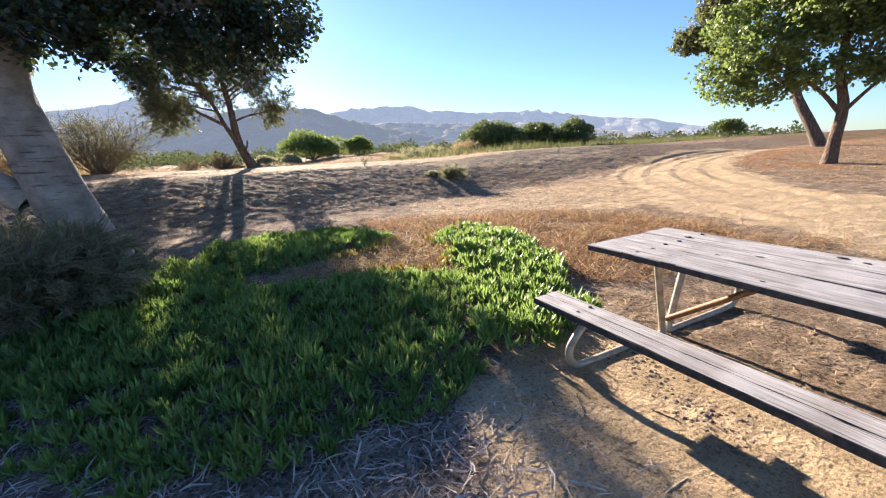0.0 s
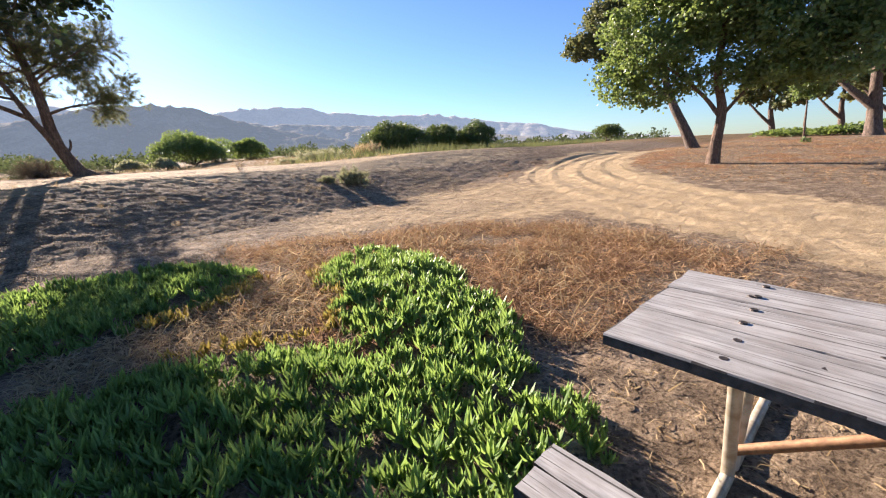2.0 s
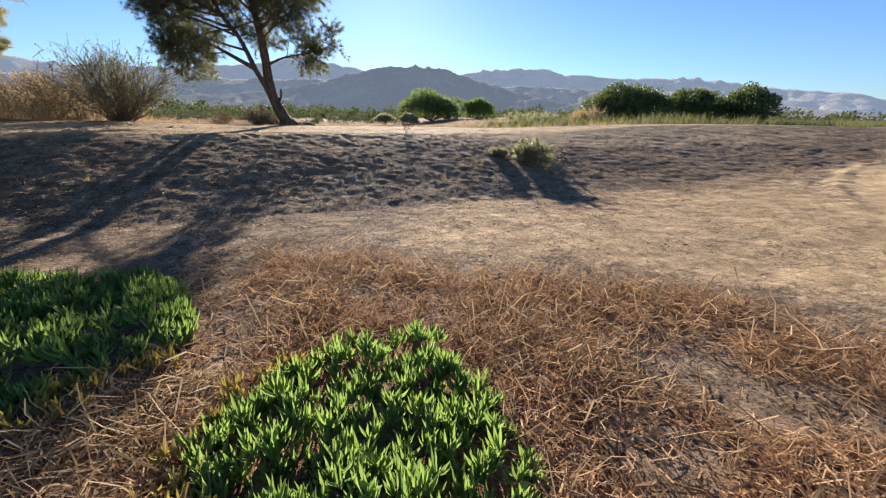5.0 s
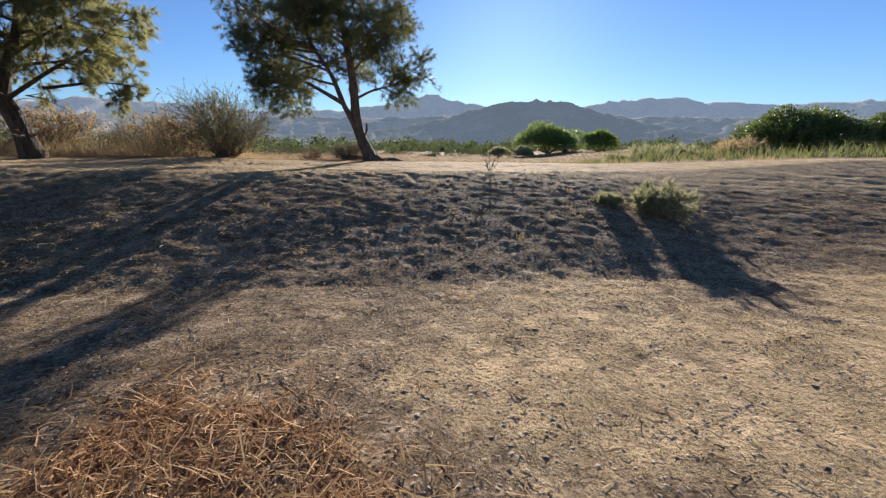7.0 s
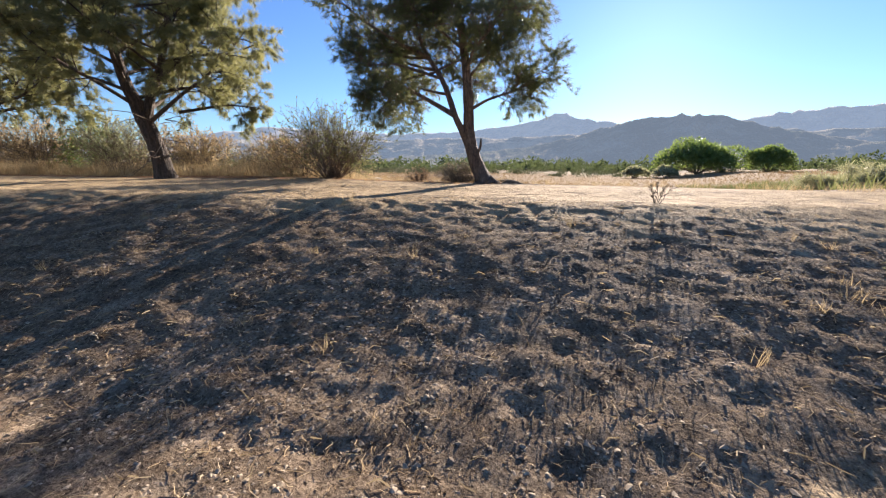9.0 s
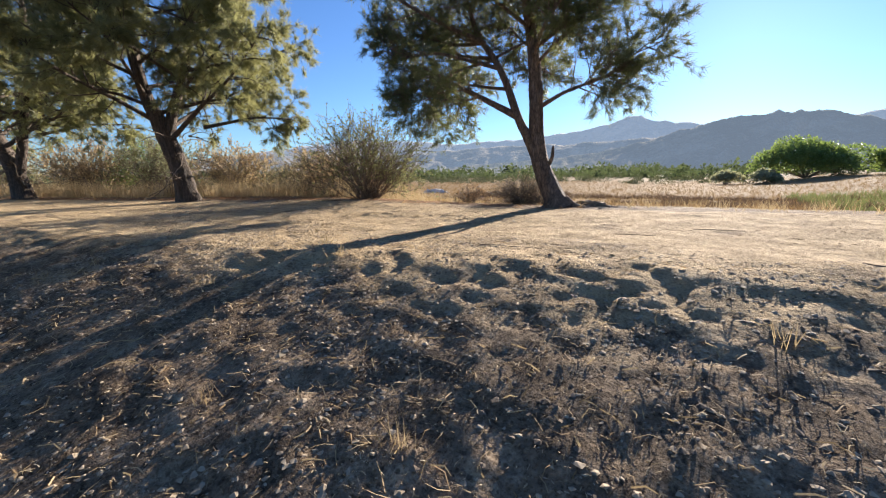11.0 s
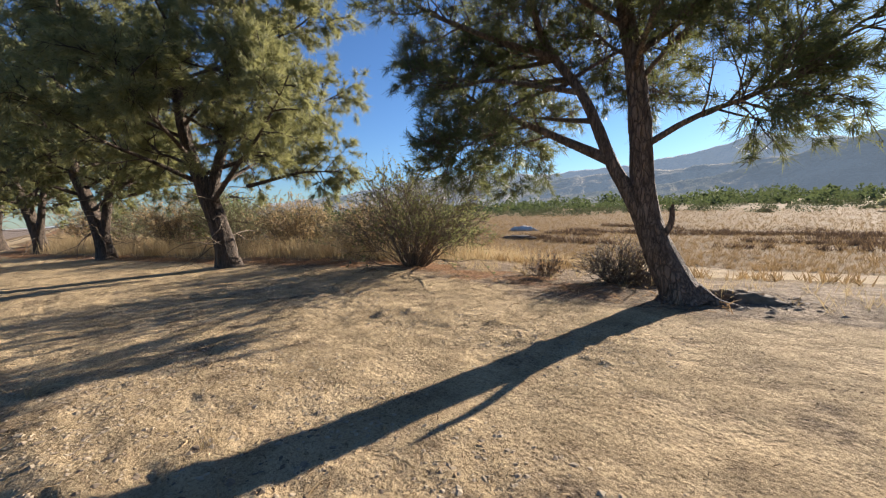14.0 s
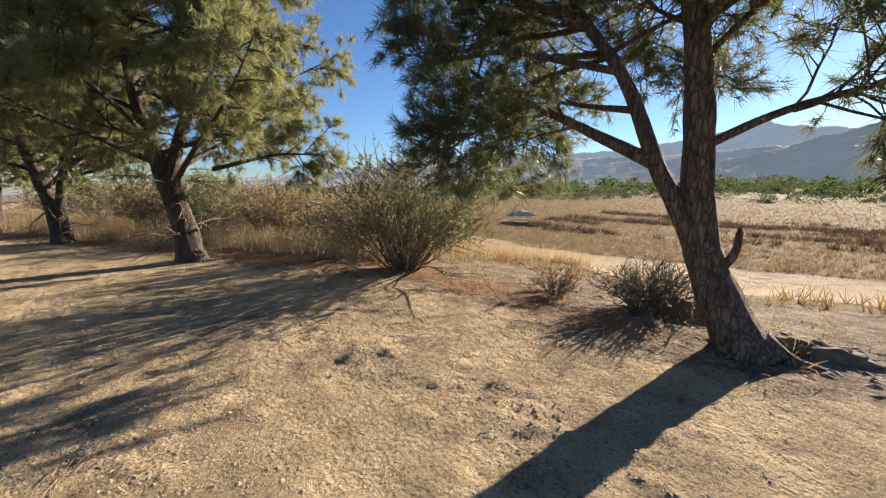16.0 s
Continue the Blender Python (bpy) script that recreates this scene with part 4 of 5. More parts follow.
twiggy_bush("feathery_bush", -1.75, 4.9, 1.5, 0.85, 83, "dark feathery bush at the foot of the old tree", FEATHER, 110, 9000, 0.05, blade=True)
twiggy_bush("feathery_bush", -2.7, 6.2, 1.6, 0.8, 84, "dark feathery bush at the foot of the old tree", FEATHER, 90, 7000, 0.05, blade=True)

# bushes and trees out in the valley
GREENS = "green bushes in the valley"
round_bush("round_bush", 24.8, 35.2, 6.4, 4.0, 85, "dense green bush beyond the crest", OLIVE, 22000, 0.17, GREENS, lobes=12)
round_bush("round_bush", 29.4, 33.6, 4.2, 3.3, 86, "dense dark green bush beyond the crest", OLIVE, 14000, 0.17, GREENS)
round_bush("round_bush", 32.6, 31.8, 4.6, 3.4, 87, "dense green bush beyond the crest", OLIVE, 14000, 0.17, GREENS)
round_bush("valley_tree", 21.4, 118, 17, 8.0, 88, "broad rounded bright green tree in the valley", BUSH_GREEN, 18000, 0.45, GREENS, "tree", 14)
round_bush("valley_tree", 34, 116, 9, 5.5, 89, "small bright green tree in the valley", BUSH_GREEN, 8000, 0.4, GREENS, "tree")
round_bush("valley_bush", 7.8, 108, 5.2, 2.8, 90, "low olive bush in the dry field", SAGE, 2500, 0.4, GREENS)
round_bush("valley_bush", 13.6, 104, 4.6, 2.6, 91, "low olive bush in the dry field", SAGE, 2500, 0.4, GREENS)
round_bush("round_bush", 57, 29, 3.8, 2.6, 92, "dark bush on the rise", OLIVE, 3500, 0.25, GREENS)
for k, (bx, by, bw, bh) in enumerate(((15.2, 34, 2.8, 1.9), (17.6, 35, 2.4, 1.7), (13.4, 33.5, 2.0, 1.5), (20.8, 34.0, 3.0, 1.7))):
    twiggy_bush("tall_weeds", bx, by, bw, bh, 93 + k, "clump of tall golden grass" if k == 3 else "clump of tall yellow-green weeds", DRY if k == 3 else SAGE, 80, 3000, 0.14, "tall weeds", blade=True)

# trees on the right, beyond the leafy tree
for k, (tx, ty, sc) in enumerate(((50, 9.5, 0.8), (57, 2.0, 1.0), (61, -7.0, 1.0), (66, 6.0, 1.0), (38.5, 2.6, 1.25))):
    broadleaf("umbrella_pine", tx, ty, ground_z(tx, ty) - 0.1, [([(0, 0, 0), (0.1, 0.2, 1.5 * sc), (-0.1, 0.4, 3.2 * sc), (0, 0.3, 6 * sc)], 0.36 * sc, 0.15), ([(0, 0.2, 1.4 * sc), (-0.5, 1.5 * sc, 2.8 * sc), (-0.6, 2.8 * sc, 4.4 * sc)], 0.2 * sc, 0.08)],
              [(0, 0, 6.5 * sc, 3.2 * sc, 3.2 * sc, 1.9 * sc), (0, 2.6 * sc, 5.2 * sc, 2.2 * sc, 2.2 * sc, 1.3 * sc), (0, -2.6 * sc, 5.4 * sc, 2.4 * sc, 2.4 * sc, 1.5 * sc), (1, 1.2, 8.2 * sc, 2.4 * sc, 2.4 * sc, 1.3 * sc), (-1, -1.0, 3.9 * sc, 2.2 * sc, 2.0 * sc, 0.8 * sc)],
              110 + k, "dark spreading pine across the open ground", PINE_BARK, NEEDLES, 9000, 0.42, 0.0, "pines across the open ground")
tz = ground_z(29.5, 4.8)
broadleaf("sapling", 29.5, 4.8, tz - 0.05, [([(0, 0, 0), (0.02, 0.05, 0.7), (0.05, 0.1, 1.5), (0.05, 0.15, 2.3)], 0.06, 0.03)], [(0, 0.1, 2.9, 0.9, 0.9, 0.8), (0.1, 0.3, 3.5, 0.7, 0.7, 0.6), (0, -0.1, 0.15, 0.3, 0.3, 0.15)], 120, "young tree with a thin trunk", BROWN_BARK, POPLAR, 3500, 0.13, 0.3)
for k, (bx, by, bw, bh) in enumerate(((42, 4.5, 3.0, 0.7), (46, 1.5, 4.0, 1.2), (52, -1.0, 5.0, 1.6), (44, 7.5, 4.0, 0.6))):
    round_bush("low_bush", bx, by, bw, bh, 130 + k, "low yellow-green bush on the open ground", BUSH_GREEN, 1800, 0.22, "low bushes on the open ground")


def scatter_blades(name, px, py, mat, label, tall, per, width, category, rng, lean=0.5, step=0.0):
    """Grass: thin pointed blades in tufts, one object."""
    pz = land(px, py) + relief(px, py)
    at = np.stack([px, py, pz - 0.01], -1)
    at = np.repeat(at, per, 0)
    n = len(at)
    at[:, :2] += rng.normal(size=(n, 2)) * tall * 0.22
    d = unit(np.stack([rng.normal(size=n) * lean, rng.normal(size=n) * lean, np.ones(n)], -1))
    L = (tall * rng.uniform(0.5, 1.2, n))[:, None]
    s = unit(np.cross(d, rng.normal(size=(n, 3)))) * width * 0.5
    v = np.stack([at - s, at + s, at + d * L], 1).reshape(-1, 3)
    me = mesh_of(name, v, np.arange(3 * n).reshape(-1, 3), mat)
    return tagged(new(name, me), label, category, kind="stuff")


rng = np.random.default_rng(5)
fa, fr = np.radians(rng.uniform(-50, 62, 42000)), 5 + 115 * rng.uniform(0, 1, 42000) ** 1.5
fx, fy = 2 - fr * np.sin(fa), 15 + fr * np.cos(fa)
ms = masks(fx, fy)[0]
keep = (ms < 0.4) & ~((fy < 25) & (fx > -7) & (rng.uniform(0, 1, len(fx)) < 0.85)) & (fy > 20.5 + 0.18 * np.clip(fx, 0, 30) + 1.0)
scatter_blades("field_grass", fx[keep], fy[keep], FIELD_GRASS, "tall dry golden grass of the open field", 0.3, 6, 0.024, "grass", rng)
fx, fy = rng.uniform(-18, 26, 9000), rng.uniform(40, 60, 9000)
keep = fbm(fx * 0.13, fy * 0.55, 8, 4) > 0.07
fx, fy = fx[keep], fy[keep]
scatter_blades("dark_weeds", fx, fy, DARK_WEEDS, "strip of dark withered weeds in the dry field", 0.5, 8, 0.04, "weeds", rng, 0.7)
fx, fy = rng.uniform(10, 80, 9000), rng.uniform(18, 60, 9000)
keep = (fy > 20.0 + 0.2 * fx - 1.0) 
scatter_blades("green_weeds", fx[keep], fy[keep], LOW_SCRUB, "yellow-green weeds along the crest", 0.7, 6, 0.05, "weeds", rng)
fx, fy = rng.uniform(-38, -4.5, 5200), rng.uniform(18.2, 27, 5200)
fy = fy + 1.0 - 0.42 * np.clip(-fx - 4.5, 0, 16)
scatter_blades("tall_dry_grass", fx, fy, DRY, "tall pale dry grass behind the pines", 0.6, 9, 0.014, "grass", rng, 0.3)
fx, fy = rng.uniform(13.5, 34, 7000), rng.uniform(-3, 13, 7000)
keep = np.abs(bend_offset(fx, fy)) > 2.4
scatter_blades("red_litter", fx[keep], fy[keep], RED_STRAW, "reddish-brown dry litter under the leafy tree", 0.09, 4, 0.02, "litter", rng, 1.4)
fx, fy = rng.uniform(-14, 14, 300), rng.uniform(18.9, 20.8, 300)
scatter_blades("lane_edge_grass", fx, fy, DRY, "dry grass along the edge of the lane", 0.25, 9, 0.008, "grass", rng)

# scrub and woods of the far valley
woods = Heap()
rng = np.random.default_rng(6)
for k in range(620):
    yaw = radians(rng.uniform(-70, 85))
    d = rng.uniform(150, 420)
    c = np.array([-math.sin(yaw) * d, math.cos(yaw) * d, -1.6])
    w, h = rng.uniform(5, 14) * d / 260, rng.uniform(3.5, 9.5) * (d / 280)
    n = 110
    q = unit(rng.normal(size=(n, 3)))
    q[:, 2] = np.abs(q[:, 2])
    v, f = leaves(c + q * [w * 0.5, w * 0.5, h] * rng.uniform(0.6, 1.0, (n, 1)), rng, w * 0.15, 0.0, q)
    woods.add(v, f)
tagged(new("far_woods", woods.mesh("far_woods", WOODS)), "belt of dark trees across the valley", "trees", kind="stuff")
scrub = Heap()
for k in range(420):
    yaw, d = radians(rng.uniform(-62, 80)), rng.uniform(105, 190)
    c = np.array([-math.sin(yaw) * d, math.cos(yaw) * d, 0])
    c[2] = land(c[0], c[1])
    w, h = rng.uniform(2, 6), rng.uniform(0.7, 2.0)
    n = 100
    q = unit(rng.normal(size=(n, 3)))
    q[:, 2] = np.abs(q[:, 2])
    scrub.add(*leaves(c + q * [w * 0.5, w * 0.5, h] * rng.uniform(0.5, 1.0, (n, 1)), rng, 0.36, 0.0, q))
tagged(new("valley_scrub", scrub.mesh("valley_scrub", VALLEY_SCRUB)), "low green scrub beyond the dry field", "scrub", kind="stuff")


# ---- picnic table ----
def wood_material():
    m, nt, b, out = material("weathered_planks")
    oi = nt.nodes.new("ShaderNodeObjectInfo")
    v = coords(nt, (1, 1, 1))
    g = noise_at(nt, mix(nt, 0.04, coords(nt, (38, 1.8, 38)), noise_at(nt, coords(nt, (9, 3, 9)), 2.0)), 1.0, 8, 0.7)
    crack = noise_at(nt, coords(nt, (110, 1.0, 40)), 1.0, 3, 0.5)
    stain = noise_at(nt, v, 3.2, 5, 0.6)
    col = ramp(nt, g, [(0.3, (0.19, 0.18, 0.165)), (0.5, (0.39, 0.375, 0.35)), (0.7, (0.55, 0.535, 0.505))])
    col = mix(nt, 1.0, col, ramp(nt, stain, [(0.3, (0.62, 0.58, 0.54)), (0.6, (1, 1, 1))]), "MULTIPLY")
    col = mix(nt, 1.0, col, ramp(nt, crack, [(0.32, (0.2, 0.18, 0.165)), (0.39, (1, 1, 1))]), "MULTIPLY")
    shade = maths(nt, "ADD", 0.9, maths(nt, "MULTIPLY", oi.outputs["Random"], 0.2))
    hsv = nt.nodes.new("ShaderNodeHueSaturation")
    nt.links.new(shade, hsv.inputs["Value"])
    nt.links.new(col, hsv.inputs["Color"])
    nt.links.new(hsv.outputs[0], b.inputs["Base Color"])
    b.inputs["Roughness"].default_value = 0.8
    bump(nt, maths(nt, "ADD", g, maths(nt, "MULTIPLY", ramp(nt, crack, [(0.27, (0, 0, 0)), (0.35, (1, 1, 1))]), 1.5)), 0.7, 0.006, b)
    return m


def pipe_material():
    m, nt, b, out = material("galvanised_pipe")
    n = noise_at(nt, coords(nt), 14, 5, 0.6)
    nt.links.new(ramp(nt, n, [(0.3, (0.30, 0.24, 0.16)), (0.6, (0.50, 0.45, 0.36))]), b.inputs["Base Color"])
    b.inputs["Roughness"].default_value = 0.5
    b.inputs["Metallic"].default_value = 0.35
    bump(nt, n, 0.3, 0.002, b)
    return m


def plain(name, dark, light, scale=20.0, rough=0.7, metal=0.0):
    m, nt, b, out = material(name)
    n = noise_at(nt, coords(nt), scale, 5, 0.6)
    nt.links.new(ramp(nt, n, [(0.3, dark), (0.7, light)]), b.inputs["Base Color"])
    b.inputs["Roughness"].default_value, b.inputs["Metallic"].default_value = rough, metal
    bump(nt, n, 0.5, 0.004, b)
    return m


PLANK, PIPE = wood_material(), pipe_material()
RUST = plain("rusty_steel", (0.16, 0.08, 0.04), (0.34, 0.19, 0.10), 30, 0.7, 0.3)
BOLT = plain("dark_bolt", (0.03, 0.025, 0.02), (0.09, 0.07, 0.06), 60, 0.6, 0.5)


# Near-black colour that paints shade onto the boards' sides and undersides.
SHADED_SIDE = plain("shaded_board_side", (0.03, 0.026, 0.022), (0.10, 0.088, 0.075), 25, 0.85)


def plank(w, length, thick, seed):
    """A worn board along y with slightly wavy, rounded edges and checked ends."""
    rng = np.random.default_rng(seed)
    bm = bmesh.new()
    ny_, prof = 26, [(-0.5, -0.5), (-0.5, 0.32), (-0.485, 0.46), (-0.25, 0.5), (0.0, 0.49), (0.25, 0.5), (0.485, 0.46), (0.5, 0.32), (0.5, -0.5)]
    rings = []
    for k in range(ny_):
        yy = (k / (ny_ - 1) - 0.5) * length
        wob = 0.004 * math.sin(yy * 3 + seed) + rng.normal() * 0.0015
        ring = []
        for px_, pz_ in prof:
            ring.append(bm.verts.new((px_ * w + wob + rng.normal() * 0.0008, yy + (rng.normal() * 0.004 if k in (0, ny_ - 1) else 0), pz_ * thick + rng.normal() * 0.0008 + 0.004 * math.sin(yy * 1.7 + seed * 2))))
        rings.append(ring)
    n = len(prof)
    for a, b_ in zip(rings, rings[1:]):
        for j in range(n):
            bm.faces.new((a[j], b_[j], b_[(j + 1) % n], a[(j + 1) % n]))
    bm.faces.new(rings[0])
    bm.faces.new(rings[-1][::-1])
    bmesh.ops.recalc_face_normals(bm, faces=bm.faces)
    # faces not turned upwards get the painted-shade material
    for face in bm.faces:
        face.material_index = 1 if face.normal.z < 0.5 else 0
    return bm


def disc(r, h, n=12):
    bm = bmesh.new()
    bmesh.ops.create_cone(bm, cap_ends=True, segments=n, radius1=r, radius2=r * 0.8, depth=h)
    return bm


def picnic_table(x, y, z):
    t = thing("picnic_table", x, y, z, "weathered grey plank picnic table with pipe legs on bare earth", "picnic table")
    L, top, seat = 2.44, 0.755, 0.435
    boards = [(0.175, 0.335), (0.52, 0.335), (0.86, 0.325)]
    for k, (bx, w) in enumerate(boards):
        b = part("tabletop_plank", plank(w, L, 0.045, k), PLANK, t)
        b.data.materials.append(SHADED_SIDE)
        b.location = (bx, -L / 2 + 0.01 * k, top - 0.0225 + 0.003 * k)
        for yy in (-0.36, -2.06):
            for dx in (-0.08, 0.09):
                o = part("bolt", disc(0.017, 0.008), BOLT, b, "dark bolt head")
                o.location = (dx, yy + L / 2 + 0.01 * k, 0.0235)
        for dx, dy, r in ((0.06, 0.62 - 0.3 * k, 0.026), (-0.09, 0.1 + 0.4 * k, 0.014), (0.02, -0.5 + 0.2 * k, 0.018)):
            o = part("knot_hole", disc(r, 0.004, 14), BOLT, b, "dark knot hole in the grain")
            o.location, o.scale = (dx, dy, 0.0232), (0.7, 1.2, 1)
    benches = [(-0.475, 0.115), (-0.345, 0.125), (1.40, 0.125), (1.53, 0.115)]
    for k, (bx, w) in enumerate(benches):
        b = part("bench_plank", plank(w, L, 0.045, 10 + k), PLANK, t)
        b.data.materials.append(SHADED_SIDE)
        b.location = (bx, -L / 2 + 0.015 * (k % 2), seat - 0.0225)
        for yy in (-0.36, -2.06):
            o = part("bolt", disc(0.013, 0.008), BOLT, b, "dark bolt head")
            o.location = (0.01, yy + L / 2, 0.0235)
    c = 0.52
    for yy, way in ((-0.36, -1), (-2.06, 1)):
        for sgn in (-1, 1):
            loop = smooth_line([(c + sgn * 0.86, yy, seat - 0.06), (c + sgn * 0.97, yy, seat - 0.15), (c + sgn * 1.05, yy, 0.17), (c + sgn * 1.0, yy, 0.055), (c + sgn * 0.86, yy, 0.03), (c + sgn * 0.4, yy, 0.028), (c + sgn * 0.03, yy, 0.03)], 34)
            h = Heap()
            h.add(*tube(loop, np.full(34, 0.026), 12))
            child("bent_leg", h.mesh("bent_leg", PIPE, True), t, "bent galvanised pipe")
            h = Heap()
            h.add(*tube(smooth_line([(c + sgn * 0.03, yy, 0.03), (c + sgn * 0.07, yy, 0.2), (c + sgn * 0.2, yy, top - 0.05)], 8), np.full(8, 0.026), 12))
            child("upright_leg", h.mesh("upright_leg", PIPE, True), t, "galvanised pipe upright")
            h = Heap()
            h.add(*tube([(c + sgn * 0.72, yy, seat - 0.06), (c + sgn * 1.02, yy, seat - 0.06)], [0.022, 0.022], 10))
            child("seat_bar", h.mesh("seat_bar", PIPE, True), t)
        h = Heap()
        h.add(*tube([(c, yy, 0.14), (c, yy + way * 0.75, top - 0.06)], [0.022, 0.022], 10))
        child("brace", h.mesh("brace", RUST, True), t, "rusty diagonal brace")
        bm = bmesh.new()
        bmesh.ops.create_cube(bm, size=1.0, matrix=Matrix.Translation((c, yy, top - 0.06)) @ Matrix.Diagonal((0.86, 0.05, 0.03, 1)))
        bmesh.ops.bevel(bm, geom=bm.edges[:], offset=0.004, segments=1)
        part("cross_bar", bm, RUST, t, "rusty steel bar under the boards")
    return t


picnic_table(2.36, 2.09, float(land(2.8, 1.0)) - 0.015)


# ---- ice plant ----
def ice_cover(x, y):
    n = fbm(x * 1.4, y * 1.4, 61, 4)
    best = np.full(np.shape(x), -1.0)
    for cx, cy, rx, ry in ((0.55, 3.25, 1.95, 1.4), (2.0, 2.95, 0.95, 1.0), (2.95, 4.0, 0.65, 0.95), (3.5, 5.2, 0.78, 1.05), (0.75, 6.65, 1.5, 1.15), (-0.9, 5.1, 0.8, 1.7), (-1.7, 3.6, 0.9, 1.4)):
        best = np.maximum(best, 1 - np.sqrt(((x - cx) / rx) ** 2 + ((y - cy) / ry) ** 2))
    hole = 1 - np.sqrt(((x - 1.55) / 1.25) ** 2 + ((y - 5.1) / 0.5) ** 2)
    return np.minimum(best, -hole * 0.8) + n * 0.55


rng = np.random.default_rng(12)
ix, iy = rng.uniform(-2.6, 4.3, 9500), rng.uniform(1.6, 7.9, 9500)
cover = ice_cover(ix, iy)
keep = (cover > 0.0) & (fbm(ix * 3.4, iy * 3.4, 63, 2) > -0.13 - 0.4 * np.clip(cover, 0, 0.4))
ix, iy, cover = ix[keep], iy[keep], cover[keep]
iz = land(ix, iy) + relief(ix, iy) + np.clip(cover, 0, 0.22) * rng.uniform(0.1, 0.62, len(ix)) + np.maximum(0, fbm(ix * 2.6, iy * 2.6, 77, 3)) * 0.32 - 0.02


def fingers(x, y, z, rng, per=12, length=0.098, thick=0.0085):
    """Rosettes of keeled, curved, pointed leaves."""
    at = np.repeat(np.stack([x, y, z], -1), per, 0)
    n = len(at)
    a = rng.uniform(0, 2 * np.pi, n)
    t = rng.uniform(0.05, 0.85, n)
    size = np.repeat(rng.uniform(0.65, 1.25, len(x)), per)
    d0 = unit(np.stack([np.cos(a) * t, np.sin(a) * t, np.full(n, 0.65)], -1))
    d1 = unit(d0 + [0, 0, 0.55])
    L = (length * size * rng.uniform(0.6, 1.15, n))[:, None]
    s = unit(np.cross(d0, [0.0, 0.0, 1.0]) + 1e-4)
    u = np.cross(s, d0)
    at = at + np.stack([rng.normal(size=n), rng.normal(size=n), rng.normal(size=n)], -1) * 0.012
    rings = []
    for share, rad in ((0.0, 0.7), (0.55, 1.0)):
        c = at + d0 * L * share
        for k in range(3):
            ang = k * 2 * np.pi / 3 + 0.5
            rings.append(c + (s * math.cos(ang) + u * math.sin(ang)) * thick * rad * size[:, None])
    rings.append(at + d0 * L * 0.55 + d1 * L * 0.5)
    v = np.stack(rings, 1).reshape(-1, 3)
    f = np.array([(0, 1, 4), (0, 4, 3), (1, 2, 5), (1, 5, 4), (3, 4, 6), (4, 5, 6)])
    return v, (np.arange(n)[:, None, None] * 7 + f[None]).reshape(-1, 3)


v, f = fingers(ix, iy, iz, rng)
tagged(new("ice_plant", mesh_of("ice_plant", v, f, SUCCULENT, True)), "dense mat of green succulent ice plant", "ground cover", kind="stuff")
ex, ey = rng.uniform(-0.5, 4.3, 5200), rng.uniform(2.0, 7.4, 5200)
ec = ice_cover(ex, ey)
keep = (ec > -0.16) & (ec < 0.04) & (np.hypot((ex - 2.4) / 1.4, (ey - 5.3) / 1.0) < 1)
v, f = fingers(ex[keep], ey[keep], land(ex[keep], ey[keep]) + relief(ex[keep], ey[keep]) + 0.04, rng, 7, 0.075)
tagged(new("yellowed_ice_plant", mesh_of("yellowed_ice_plant", v, f, SUCCULENT_OLD, True)), "yellowed, dying ice plant at the edge of the mat", "ground cover", kind="stuff")


# ---- straw, twigs and clods on the ground ----
def strands(name, px, py, mat, label, rng, lengths, width, lift, rise, category="straw"):
    """Bent thin strips lying on the ground."""
    n = len(px)
    pz = land(px, py) + relief(px, py)
    a, b = rng.uniform(0, 2 * np.pi, n), rng.normal(size=n) * 0.7
    L = rng.uniform(*lengths, n)
    p0 = np.stack([px, py, pz + rng.uniform(0, lift, n)], -1)
    p1 = p0 + np.stack([np.cos(a) * L * 0.5, np.sin(a) * L * 0.5, np.abs(rng.normal(size=n)) * rise * L], -1)
    p2 = p1 + np.stack([np.cos(a + b) * L * 0.5, np.sin(a + b) * L * 0.5, rng.normal(size=n) * rise * L - rise * 0.3 * L], -1)
    p2[:, 2] = np.maximum(p2[:, 2], land(p2[:, 0], p2[:, 1]) + relief(p2[:, 0], p2[:, 1]) + 0.002)
    s = np.stack([-np.sin(a), np.cos(a), rng.normal(size=n) * 0.5], -1) * width * 0.5 * rng.uniform(0.6, 1.4, n)[:, None]
    v = np.stack([p0 - s, p0 + s, p1 + s, p1 - s, p2 + s * 0.5, p2 - s * 0.5], 1).reshape(-1, 3)
    q = (np.arange(n)[:, None, None] * 6 + np.array([(0, 1, 2, 3), (3, 2, 4, 5)])[None]).reshape(-1, 4)
    return tagged(new(name, mesh_of(name, v, q, mat)), label, category, kind="stuff")


def pick(n, x0, x1, y0, y1, rule, rng):
    x, y = rng.uniform(x0, x1, n), rng.uniform(y0, y1, n)
    keep = rng.uniform(0, 1, n) < rule(x, y)
    return x[keep], y[keep]


rng = np.random.default_rng(15)
sx, sy = pick(150000, 1.0, 11, 1.5, 10.5, lambda x, y: masks(x, y)[1] * (ice_cover(x, y) < 0.02), rng)
strands("red_straw", sx, sy, RED_STRAW, "reddish-brown fallen straw matted on the earth", rng, (0.05, 0.22), 0.006, 0.035, 0.25)
sx, sy = pick(14000, 0.3, 8.5, 1.5, 9.0, lambda x, y: masks(x, y)[1] * (fbm(x * 1.6, y * 1.6, 19, 3) > 0.0) * (ice_cover(x, y) < 0.02), rng)
strands("pale_straw", sx, sy, DRY, "long pale straw tangled over the reddish mat", rng, (0.10, 0.34), 0.0065, 0.06, 0.3)
